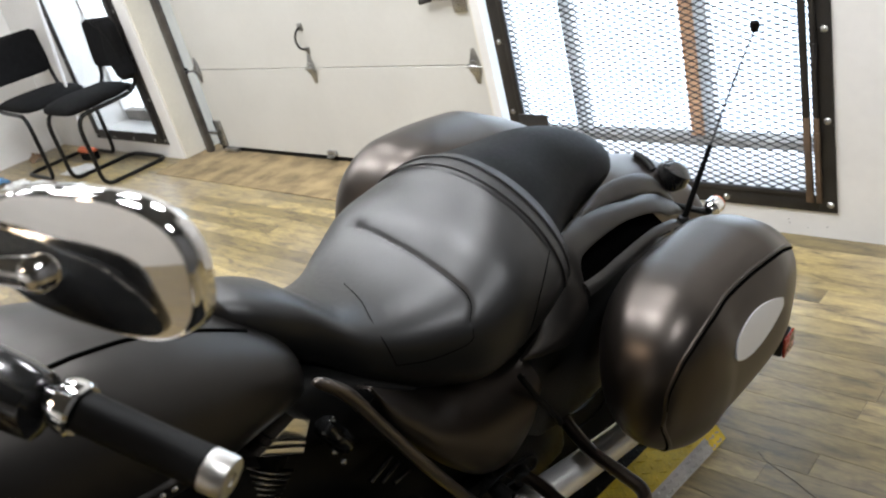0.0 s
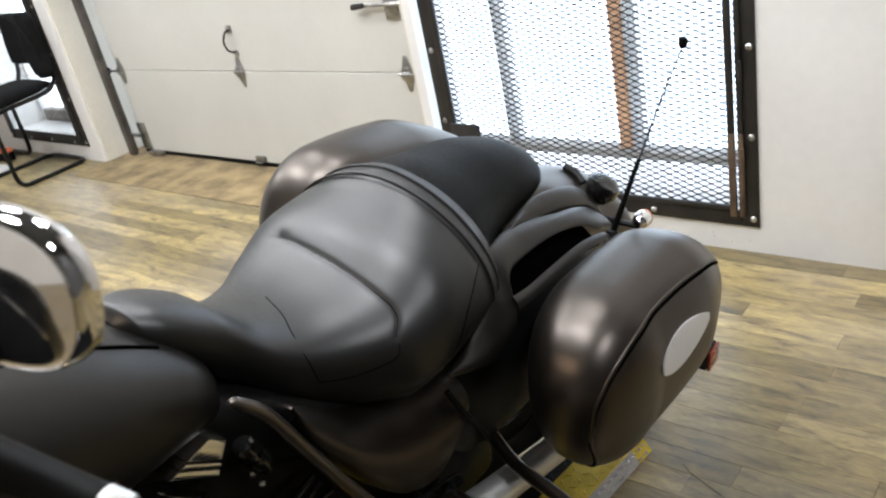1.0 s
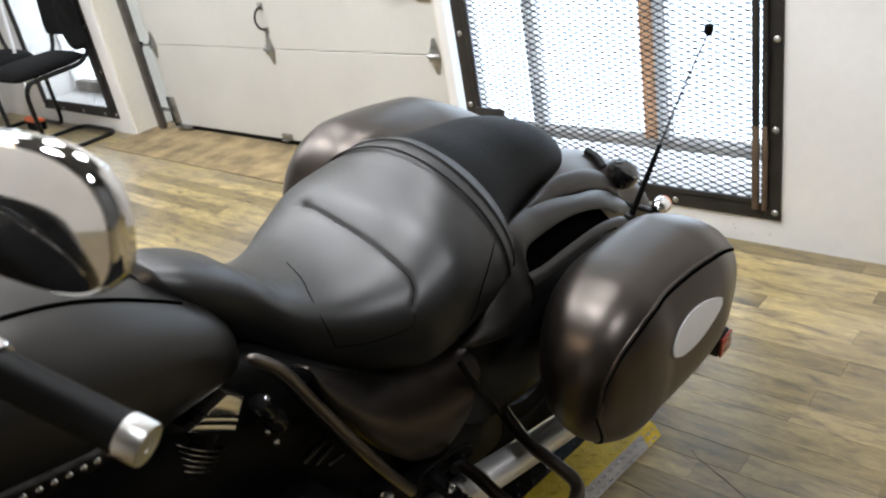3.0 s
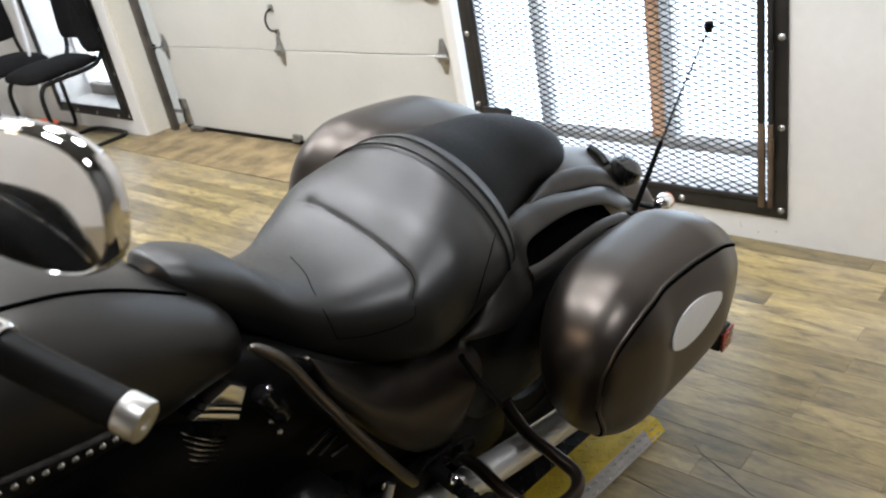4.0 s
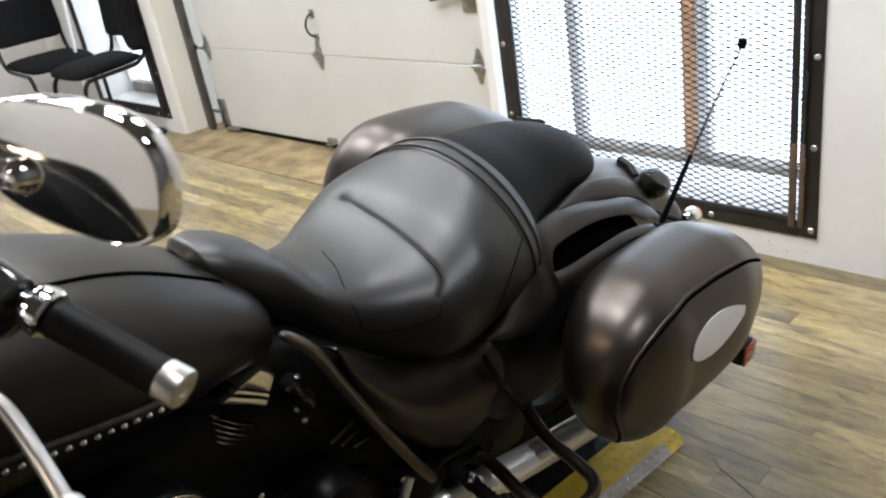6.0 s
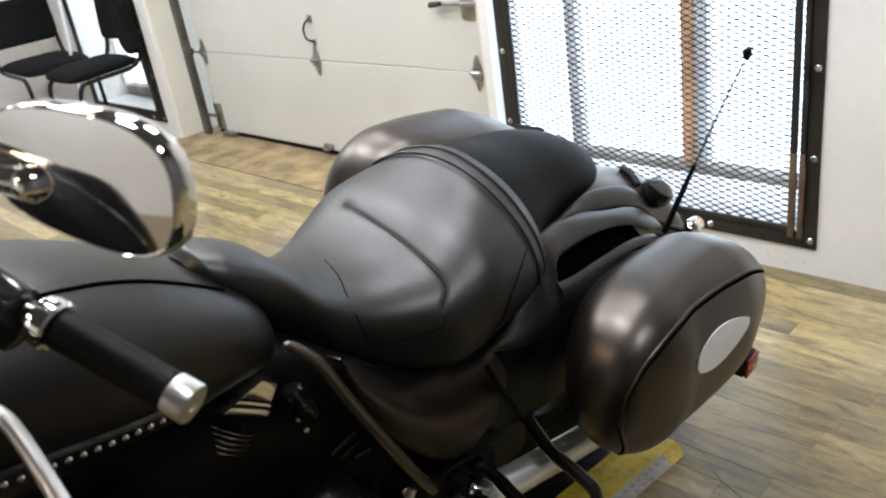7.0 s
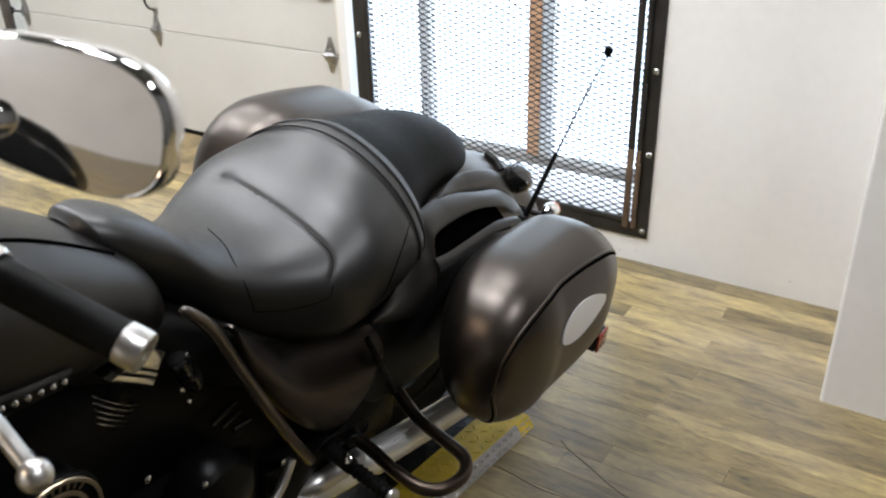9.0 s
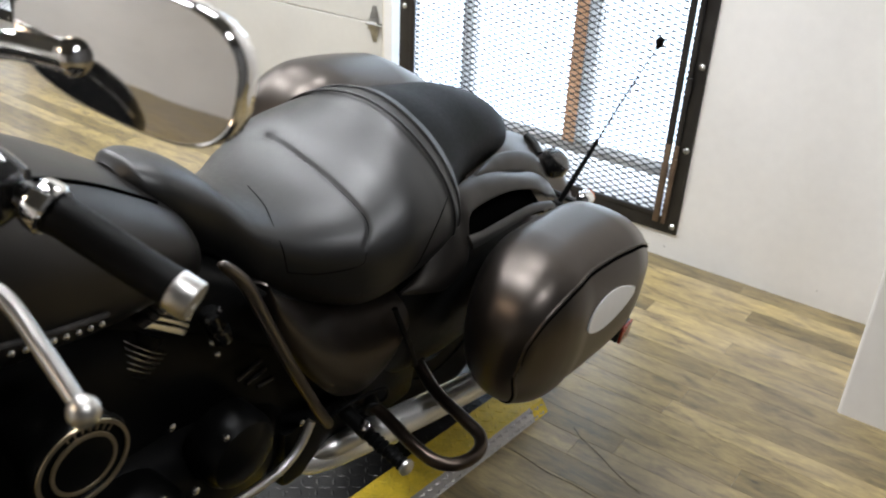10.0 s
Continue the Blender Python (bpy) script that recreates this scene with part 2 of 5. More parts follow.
def spline(pts, n):
    """Points on a smooth curve through pts, n per span."""
    p = [Vector(q) for q in pts]
    p = [2 * p[0] - p[1]] + p + [2 * p[-1] - p[-2]]
    out = []
    for i in range(1, len(p) - 2):
        a, b, c, d = p[i - 1 : i + 3]
        for k in range(n):
            t = k / n
            out.append(0.5 * (2 * b + (c - a) * t + (2 * a - 5 * b + 4 * c - d) * t * t + (3 * b - a - 3 * c + d) * t**3))
    return out + [p[-2]]


def tube(pts, r, n=8, seg=14, bm=None, radii=None):
    """A round tube along a smooth curve through pts."""
    bm = bm or bmesh.new()
    q = spline(pts, n) if n > 1 else [Vector(x) for x in pts]
    up = Vector((0.31, 0.22, 0.92)).normalized()
    rings = []
    for i, c in enumerate(q):
        d = (q[min(i + 1, len(q) - 1)] - q[max(i - 1, 0)]).normalized()
        s = d.cross(up)
        s = s.normalized() if s.length > 1e-4 else Vector((1, 0, 0))
        up = s.cross(d).normalized()
        rr = r if radii is None else float(np.interp(i / (len(q) - 1), np.linspace(0, 1, len(radii)), radii))
        rings.append([bm.verts.new(c + rr * (math.cos(2 * math.pi * k / seg) * s + math.sin(2 * math.pi * k / seg) * up)) for k in range(seg)])
    for a, b in zip(rings, rings[1:]):
        for k in range(seg):
            j = (k + 1) % seg
            bm.faces.new((a[k], a[j], b[j], b[k]))
    bm.faces.new(rings[0][::-1])
    bm.faces.new(rings[-1])
    return bm


def smooth_rows(rows, n):
    """Rows of numbers (first one the station) eased through by a shape-keeping cubic, n rows in all."""
    a = np.array(rows, float)
    x, y = a[:, 0], a[:, 1:]
    h = np.diff(x)[:, None]
    d = np.diff(y, axis=0) / h
    m = np.zeros_like(y)
    for i in range(1, len(x) - 1):
        same = d[i - 1] * d[i] > 0
        w1, w2 = 2 * h[i] + h[i - 1], h[i] + 2 * h[i - 1]
        with np.errstate(divide="ignore", invalid="ignore"):
            m[i] = np.where(same, (w1 + w2) / (w1 / d[i - 1] + w2 / d[i]), 0)
    m[0], m[-1] = d[0], d[-1]
    xs = x[0] + (x[-1] - x[0]) * (0.35 * np.linspace(0, 1, n) + 0.65 * (1 - np.cos(np.pi * np.linspace(0, 1, n))) / 2)
    i = np.clip(np.searchsorted(x, xs) - 1, 0, len(x) - 2)
    t = ((xs - x[i]) / h[i, 0])[:, None]
    hh = h[i]
    out = (2 * t**3 - 3 * t**2 + 1) * y[i] + (t**3 - 2 * t**2 + t) * hh * m[i] + (-2 * t**3 + 3 * t**2) * y[i + 1] + (t**3 - t**2) * hh * m[i + 1]
    return np.concatenate([xs[:, None], out], 1)


def ring(u0, w0, a, bt, bb, nt, nb, angles):
    """Points of a rounded section: half width a, heights bt above and bb below (u0, w0), squareness nt and nb."""
    pts = []
    for q in angles:
        c, s = math.cos(q), math.sin(q)
        e = nt if s >= 0 else nb
        pts.append((u0 + a * math.copysign(abs(c) ** (2 / e), c), w0 + (bt if s >= 0 else bb) * math.copysign(abs(s) ** (2 / e), s)))
    return pts


def loft(rows, n=60, m=64, start=0.0, span=2 * math.pi, cap=True, shape=None, grow=0.0, edge=None):
    """A body along v. rows: v, u0, w0, half width, height above, height below, squareness above and below."""
    bm = bmesh.new()
    closed = span > 6.28
    angles = [start + span * k / (m if closed else m - 1) for k in range(m)]
    rings = []
    for v, u0, w0, a, bt, bb, nt, nb in smooth_rows(rows, n):
        if edge:
            e0, e1 = edge(v)
            angles = [e0 + (e1 - e0) * k / (m - 1) for k in range(m)]
        pts = ring(u0, w0, a + grow, bt + grow, bb + grow, nt, nb, angles)
        rings.append([bm.verts.new(shape(u, v, w) if shape else (u, v, w)) for u, w in pts])
    for p, q in zip(rings, rings[1:]):
        for k in range(m if closed else m - 1):
            j = (k + 1) % m
            bm.faces.new((p[k], p[j], q[j], q[k]))
    if cap and closed:
        bm.faces.new(rings[0])
        bm.faces.new(rings[-1][::-1])
    return bm


def sheet(grid, thick=0.0):
    """A surface through a grid of points."""
    bm = bmesh.new()
    vs = [[bm.verts.new(p) for p in row] for row in grid]
    for a, b in zip(vs, vs[1:]):
        for k in range(len(a) - 1):
            bm.faces.new((a[k], a[k + 1], b[k + 1], b[k]))
    if thick:
        bmesh.ops.recalc_face_normals(bm, faces=bm.faces)
        bmesh.ops.solidify(bm, geom=bm.faces[:], thickness=thick)
    return bm


def plate(outline, m, thick, bevel=0.0):
    """A flat plate: its outline of (x, y) in the plane of m, thick along its z."""
    bm = bmesh.new()
    f = bm.faces.new([bm.verts.new(m @ Vector((x, y, 0))) for x, y in outline])
    made = bmesh.ops.extrude_face_region(bm, geom=[f])
    up = (m.to_3x3() @ Vector((0, 0, thick)))
    top = [v for v in made["geom"] if isinstance(v, bmesh.types.BMVert)]
    bmesh.ops.translate(bm, verts=top, vec=up)
    if bevel:
        bmesh.ops.recalc_face_normals(bm, faces=bm.faces)
        es = [e for e in bm.edges if all(v in top for v in e.verts)]
        bmesh.ops.bevel(bm, geom=es, offset=bevel, segments=2, affect="EDGES", profile=0.5)
    return bm


# ---- the room ----
FACE, DEPTH = 6.03, 0.36
WEST, EAST, SOUTH = -4.75, 4.4, -1.6


def blocks(boxes, bevel=0.0):
    bm = bmesh.new()
    for lo, hi in boxes:
        box(lo, hi, bevel, bm)
    return bm


def structure(name, bm, material, label, category, smooth=False):
    return tagged(mesh_ob(name, bm, material, smooth), label, category, kind="structure")


DOOR_L, DOOR_R = -2.777, 0.076
WINDOWS = ((-3.95, -2.95), (0.12, 1.43))
SILL, HEAD = 0.15, 2.3
B = FACE + DEPTH
structure(
    "wall_north",
    blocks([
        ((WEST - 0.2, FACE, -0.1), (-3.95, B, HIGH)), ((-3.95, FACE, -0.1), (-2.95, B, SILL)), ((-3.95, FACE, HEAD), (-2.95, B, HIGH)),
        ((-2.95, FACE, -0.1), (DOOR_L, B, HIGH)), ((DOOR_L, FACE, HEAD), (DOOR_R, B, HIGH)), ((DOOR_R, FACE, -0.1), (0.12, 6.19, HIGH)),
        ((0.12, FACE, -0.1), (1.43, B, SILL)), ((0.12, FACE, HEAD), (1.43, B, HIGH)), ((1.43, FACE, -0.1), (EAST + 0.2, B, HIGH)),
    ]),
    M_WALL, "white painted wall with scuffed lower edge", "wall")
north = bpy.data.objects["wall_north"]
for x, z in ((1.31, 0.058), (1.314, 0.043), (1.438, 0.042), (1.375, 0.031), (1.982, 0.064), (2.16, 0.038)):
    part("nail_hole", spin([(0.002, -0.001), (0.0017, 0.001), (0, 0.0012)], along((x, FACE, z), (x, FACE - 1, z)), 8), M_SUB, north)
structure("wall_pier", box((2.195, 5.49, -0.1), (3.1, FACE - 0.002, HIGH), 0.008), M_WALL, "white painted wall pier beside the caged window", "wall")
structure("wall_west", box((WEST - 0.2, SOUTH, -0.1), (WEST, FACE - 0.002, HIGH)), M_WALL, "white painted side wall with smudges", "wall")
# east wall is out of view, set close and dark to dim side reflections
structure("wall_east", box((EAST, SOUTH, -0.1), (EAST + 0.2, FACE - 0.002, HIGH)), M_GREY, "unseen dark grey side wall that darkens the bike's reflections", "wall")
structure("wall_south", box((WEST - 0.2, SOUTH - 0.2, -0.1), (EAST + 0.2, SOUTH, HIGH)), M_WALL, "white painted wall behind the bike", "wall")
# ceiling is out of view; its dark tone holds down fill and reflections
structure("ceiling", box((WEST - 0.2, SOUTH - 0.2, HIGH), (EAST + 0.2, B, HIGH + 0.2)), M_CEIL, "plain unseen ceiling, kept dark to hold down fill light", "ceiling")

# lining of the door's recess
structure("door_reveal", blocks([((DOOR_L + 0.001, FACE + 0.012, 0), (DOOR_L + 0.02, B, HEAD - 0.02)), ((DOOR_R - 0.02, FACE + 0.012, 0), (DOOR_R - 0.001, 6.28, HEAD - 0.02)), ((-0.1, 6.238, 0), (DOOR_R - 0.021, 6.28, HEAD - 0.02))], 0.003),
          M_REVEAL, "cream painted lining of the garage door recess", "trim")

# outside
structure("ground_outside", box((-60, B + 0.02, -0.3), (60, 120, -0.12)), M_SNOW, "pale bright ground outside the windows", "ground")
structure("backdrop", sheet([[(-14, 11, -2), (14, 11, -2)], [(-14, 11, 8), (14, 11, 8)]]), M_OUT, "overexposed white daylight outside the windows", "sky")

# ---- floor ----
floor = structure("floor", box((WEST - 0.2, SOUTH - 0.2, -0.12), (EAST + 0.2, B + 0.02, -0.006)), M_SUB, "worn tan and grey wood-look plank floor", "floor")
structure("threshold", box((DOOR_L + 0.004, 5.8, -0.0055), (DOOR_R - 0.004, 6.3, 0.001), 0.002), M_CONC, "brown stained concrete strip before the garage door", "floor", True)


def plank_data(length, width):
    bm = bmesh.new()
    b, h = 0.0006, 0.0058
    top = [bm.verts.new((x, y, 0)) for x, y in ((b, b), (length - b, b), (length - b, width - b), (b, width - b))]
    mid = [bm.verts.new((x, y, -b)) for x, y in ((0.0003, 0.0003), (length - 0.0003, 0.0003), (length - 0.0003, width - 0.0003), (0.0003, width - 0.0003))]
    low = [bm.verts.new((x, y, -h)) for x, y in ((0.0003, 0.0003), (length - 0.0003, 0.0003), (length - 0.0003, width - 0.0003), (0.0003, width - 0.0003))]
    bm.faces.new(top)
    for a, c in ((top, mid), (mid, low)):
        for k in range(4):
            bm.faces.new((a[k], c[k], c[(k + 1) % 4], a[(k + 1) % 4]))
    data = bpy.data.meshes.new("plank")
    bmesh.ops.recalc_face_normals(bm, faces=bm.faces)
    bm.to_mesh(data)
    bm.free()
    data.materials.append(M_PLANK)
    return data


# ---- windows with steel cages ----


def expanded_metal(x0, x1, z0, z1, y, lwd=0.05, swd=0.0225, r=0.0016):
    verts, faces = [], []
    n = int((x1 - x0) / (lwd / 2))
    rows = int((z1 - z0) / (swd / 2))
    for k in range(0, rows, 1):
        if k % 2:
            continue
        for phase in (0, 1):
            base = len(verts)
            for i in range(n + 1):
                x = x0 + i * (x1 - x0) / n
                zc = z0 + (k + 0.5) * swd / 2 + ((swd / 4) if (i + phase) % 2 else -(swd / 4)) + (swd / 2 if phase else 0)
                verts += [(x, y - r, zc - r), (x, y + r, zc - r), (x, y + r, zc + r), (x, y - r, zc + r)]
            for i in range(n):
                a, b = base + 4 * i, base + 4 * i + 4
                faces += [(a + j, a + (j + 1) % 4, b + (j + 1) % 4, b + j) for j in range(4)]
            for i in range(n + 1):  # the bonds, where neighbouring strands meet
                if (i + phase) % 2:
                    x = x0 + i * (x1 - x0) / n
                    zc = z0 + (k + 0.5) * swd / 2 + swd / 4 + (swd / 2 if phase else 0)
                    a, c, h = len(verts), lwd * 0.13, r * 1.7
                    verts += [(x + sx * c, y + sy * r * 1.2, zc + sz * h) for sx in (-1, 1) for sy in (-1, 1) for sz in (-1, 1)]
                    faces += [(a, a + 1, a + 3, a + 2), (a + 4, a + 6, a + 7, a + 5), (a, a + 4, a + 5, a + 1), (a + 2, a + 3, a + 7, a + 6), (a, a + 2, a + 6, a + 4), (a + 1, a + 5, a + 7, a + 3)]
    data = bpy.data.meshes.new("mesh_panel")
    data.from_pydata(verts, [], faces)
    data.materials.append(M_MESH)
    return data


def caged_window(n, x0, x1, posts):
    """A window in the wall's opening with its sash, and a bolted steel cage before it. x0, x1: the cage's outer edges."""
    w = tagged(new("window_%d" % n), "window with grey sash before bright daylight", "window", kind="structure")
    a, b = WINDOWS[n - 1]
    yb = 6.14 if n == 2 else 6.27
    part("window_frame", blocks([((a + 0.002, yb, SILL + 0.004), (a + 0.022, yb + 0.046, HEAD - 0.004)), ((b - 0.022, yb, SILL + 0.004), (b - 0.002, yb + 0.046, HEAD - 0.004)),
                                 ((a + 0.023, yb + 0.002, HEAD - 0.06), (b - 0.023, yb + 0.044, HEAD - 0.004))], 0.004), M_POLE, w)
    if n == 2:  # the storm sash stands clear of the wall, on a weathered timber
        part("window_rail", box((a - 0.3, 6.47, 0.098), (b + 0.1, 6.56, 0.148), 0.006), M_LEDGE, w, "weathered grey bottom rail")
    else:
        part("window_rail", box((a + 0.05, 6.265, SILL + 0.004), (b - 0.05, 6.345, SILL + 0.085), 0.006), M_LEDGE, w, "weathered grey bottom rail")
    part("window_sill", box((a + 0.003, 6.045, SILL + 0.001), (b - 0.003, 6.386 if n == 2 else yb - 0.001, SILL + 0.003), 0.001), M_WALL, w)
    for x, wd, m, lab in posts:
        ya, zb = (6.49, 0.149) if n == 2 else (6.24, SILL + 0.086)
        part("mullion", box((x, ya, zb), (x + wd, ya + 0.05, HEAD + 0.06), 0.003), m, w, lab)
    pane = part("pane", box((a + 0.024, yb + 0.02, SILL + 0.009), (b - 0.024, yb + 0.024, HEAD - 0.065)), M_GLASS, w, smooth=False)
    pane.visible_shadow = False

    cage = thing("window_guard", "black steel window guard of expanded metal mesh bolted to the wall", "window guard", group="window guards")
    z0, z1, t = 0.1, 2.36, 0.058
    y0, y1 = FACE - 0.008, FACE - 0.001
    for lo, hi in (((x0, y0, z0), (x0 + t, y1, z1)), ((x1 - t, y0, z0), (x1, y1, z1)), ((x0 + t, y0, z0), (x1 - t, y1, z0 + t)), ((x0 + t, y0, z1 - t), (x1 - t, y1, z1))):
        part("frame_bar", box(lo, hi, 0.002), M_BLACKSTEEL, cage)
    # inner angle irons with a slit between them, bare and rusty at the foot
    for xa, xb in ((x1 - t - 0.036, x1 - t - 0.013), (x1 - t - 0.003, x1 - t + 0.014)):
        zf = z0 + t + 0.28 if n == 2 else z0 + t - 0.02
        part("angle_iron", box((xa, y0 - 0.012, zf), (xb, y0 - 0.001, z1 - t), 0.002), M_BLACKSTEEL, cage, "black flat iron")
        if n == 2:
            part("angle_iron", box((xa, y0 - 0.014, z0 + t - 0.02), (xb, y0 - 0.001, zf - 0.001), 0.002), M_RUST, cage, "rusty brown flat iron at the foot")
    part("angle_iron", box((x0 + t + 0.001, y0 - 0.01, z0 + t - 0.01), (x0 + t + 0.024, y0 + 0.004, z1 - t), 0.003), M_BLACKSTEEL, cage)
    part("angle_iron", box((x0 + t + 0.025, y0 - 0.01, z0 + t + 0.001), (x1 - t - 0.037, y0 + 0.004, z0 + t + 0.018), 0.003), M_BLACKSTEEL, cage)
    for z in (0.33, 0.62, 0.95, 1.3):
        part("hinge", rod((x1 - t + 0.012, y0 - 0.014, z), (x1 - t + 0.012, y0 - 0.014, z + 0.06), 0.007, seg=12), M_RUST if n == 2 and z < 0.4 else M_BLACKSTEEL, cage)
    me = new("mesh_panel", expanded_metal(x0 + t + 0.006, x1 - t - 0.006, z0 + t + 0.005, z1 - t - 0.01, y0 + 0.012, r=0.0018 if n == 2 else 0.0006))
    me.parent = cage
    tagged(me, "dark expanded metal mesh", kind="stuff")
    bolt = [(0, 0), (0.011, 0), (0.012, 0.003), (0.008, 0.007), (0.006, 0.009), (0, 0.01)]
    for x, z in [(x0 + 0.026, z) for z in (0.13, 0.425, 0.72, 1.02, 1.5)] + [(x1 - 0.02, z) for z in (0.13, 0.425, 0.72, 1.02, 1.5)] + [(x, z0 + 0.025) for x in (x0 + 0.32, x0 + 0.62, x0 + 0.93)]:
        part("bolt", spin(bolt, along((x, y0 + 0.001, z), (x, y0 - 1, z)), 12), M_ZINC, cage)
    return cage


cage = caged_window(2, 0.167, 1.476, ((0.728, 0.055, M_WOOD, "orange-brown wooden post"), (0.79, 0.009, M_ALU, ""), (0.812, 0.006, M_ALU, ""), (0.833, 0.012, M_ALU, ""),
                                      (0.16, 0.012, M_ALU, ""), (0.185, 0.006, M_ALU, ""), (0.208, 0.013, M_ALU, "")))
part("lock_plate", box((0.232, FACE - 0.03, 0.3), (0.375, FACE - 0.017, 0.42), 0.003), M_BLACKSTEEL, cage, "dark steel lock plate")
part("latch", box((0.205, FACE - 0.045, 0.315), (0.29, FACE - 0.031, 0.35), 0.004), M_ZINC, cage)
caged_window(1, -4.0, -2.9, ((-3.5, 0.06, M_ALU, ""), (-3.1, 0.025, M_ALU, "")))

# ---- garage door ----
DY = 6.232
door = thing("door_1", "closed cream sectional garage door with zinc hinges", "garage door", kind="structure")
DL, DR = -2.585, -0.105
for k in range(4):
    z0 = 0.024 + k * 0.533
    bm = box((DL, DY, z0), (DR, DY + 0.045, z0 + 0.5305), 0.004)
    part("panel", bm, M_DOOR, door, smooth=False)
part("bottom_seal", box((DL, DY - 0.004, 0.001), (DR, DY + 0.03, 0.0235), 0.004), M_RUBBER, door, "black rubber bottom seal")


def hinge(x, z, wide):
    """A zinc door hinge across a joint, with its knuckle and roller stem."""
    h = part("hinge", plate([(-0.009, -0.085), (0.009, -0.085), (0.028, -0.018), (0.028, 0.018), (0.009, 0.08), (-0.009, 0.08), (-0.028, 0.018), (-0.028, -0.018)],
                            Matrix.Translation((x, DY - 0.0005, z)) @ pose(0, 0, 0, 90), 0.004, 0.001), M_ZINC, door, "zinc-plated hinge")
    part("knuckle", rod((x - 0.034, DY - 0.016, z), (x + 0.034, DY - 0.016, z), 0.011, seg=14), M_ZINC, h)
    part("web", plate([(-0.03, -0.028), (0.03, -0.028), (0.02, 0.028), (-0.02, 0.028)], Matrix.Translation((x, DY - 0.0046, z)) @ pose(0, 0, 0, 90), 0.014, 0.004), M_ZINC, h)
    if wide:
        part("roller", rod((x - 0.12 * wide, DY - 0.026, z), (x + 0.03 * wide, DY - 0.026, z), 0.0055, seg=10), M_ZINC, h)
        part("wheel", rod((x - 0.135 * wide, DY - 0.026, z), (x - 0.112 * wide, DY - 0.026, z), 0.022, seg=18), M_RUBBER, h)


for z in (0.556, 1.089, 1.622):
    hinge(-2.538, z, 1)
    hinge(-1.347, z, 0)
    hinge(-0.151, z, -1)
# lift handle above the middle hinge
grab = part("handle", tube([(-1.345, DY - 0.006, 0.782), (-1.35, DY - 0.03, 0.768), (-1.362, DY - 0.042, 0.725), (-1.352, DY - 0.036, 0.68), (-1.335, DY - 0.008, 0.66)], 0.006), M_BLACKSTEEL, door, "dark bail lift handle")
part("handle_plate", plate([(-0.02, -0.02), (0.02, -0.02), (0.02, 0.02), (-0.02, 0.02)], Matrix.Translation((-1.343, DY - 0.0005, 0.785)) @ pose(0, 0, 0, 90), 0.005, 0.001), M_ZINC, grab)
part("handle_plate", plate([(-0.016, -0.02), (0.016, -0.02), (0.016, 0.015), (-0.016, 0.015)], Matrix.Translation((-1.336, DY - 0.0005, 0.658)) @ pose(0, 0, 0, 90), 0.005, 0.001), M_ZINC, grab)
# bottom brackets, foot stop, slide lock
part("bottom_bracket", box((-2.585, DY - 0.012, 0.03), (-2.5, DY - 0.001, 0.21), 0.003), M_ZINC, door, "zinc bottom corner bracket")
part("bracket_roller", rod((-2.7, DY - 0.03, 0.13), (-2.54, DY - 0.03, 0.13), 0.012, seg=12), M_ZINC, door)
part("foot_stop", box((-2.5, DY - 0.045, 0.004), (-2.36, DY - 0.006, 0.03), 0.004), M_ZINC, door)
part("step_plate", blocks([((-1.43, DY - 0.02, 0.03), (-1.355, DY - 0.001, 0.065)), ((-1.42, DY - 0.04, 0.028), (-1.365, DY - 0.018, 0.036))], 0.003), M_ZINC, door)
lock = part("slide_lock", box((-0.2, DY - 0.012, 0.8), (-0.125, DY - 0.001, 0.9), 0.003), M_ZINC, door, "zinc slide lock with a dark grip")
part("lock_bar", rod((-0.33, DY - 0.024, 0.87), (-0.09, DY - 0.024, 0.87), 0.009, seg=12), M_ZINC, lock)
part("lock_grip", rod((-0.37, DY - 0.034, 0.866), (-0.3, DY - 0.034, 0.872), 0.014, 0.011, seg=14), M_BLACKSTEEL, lock)
M_STEEL = mat("dull_dark_steel", (0.1, 0.09, 0.08), 0.5, 0.5, vary=0.4, scale=9)
tagged(mesh_ob("door_track", blocks([((-2.69, DY - 0.07, 0.002), (-2.632, DY - 0.062, 2.2)), ((-2.69, DY - 0.062, 0.002), (-2.684, DY - 0.005, 2.2)), ((-2.638, DY - 0.062, 0.002), (-2.632, DY - 0.04, 2.2))], 0.001), M_STEEL),
       "dark steel vertical track of the garage door", "door track", kind="structure")

# ---- ceiling lamps ----


def ceiling_light(m, diffuser, label, wide=0.45, deep=0.3):
    lamp = thing("ceiling_light", label, "ceiling light", m, "ceiling lights")
    part("housing", box((-wide / 2 - 0.025, -deep / 2 - 0.025, -0.05), (wide / 2 + 0.025, deep / 2 + 0.025, 0), 0.01), M_POLE, lamp)
    part("diffuser", box((-wide / 2, -deep / 2, -0.058), (wide / 2, deep / 2, -0.051), 0.002), diffuser, lamp, "glowing flat diffuser")
    return lamp


first_lamp = ceiling_light(pose(LAMPS[0][0], LAMPS[0][1], HIGH), M_LAMP, "unseen white ceiling panel light with a glowing diffuser")
# the last three copies are fixtures made up for the added fill lamps
for x, y, _ in LAMPS[1:]:
    copy_thing(first_lamp, pose(x, y, HIGH))
for x, y, _ in WARM:
    ceiling_light(pose(x, y, HIGH), M_WARM, "small unseen panel light added for a warm glow on the bag", 0.5, 0.45)

# ---- the lift plate under the bike ----
TURN_P = 5.5
lift = thing("wheel_plate", "diamond plate steel ramp, black with worn yellow stripes", "ramp", pose(1.567, 4.972, 0, 0, 0, -TURN_P))
# local: x inward (negative), y forward (negative)
LP, WP, HP, SL = 2.4, 0.66, 0.032, 0.022


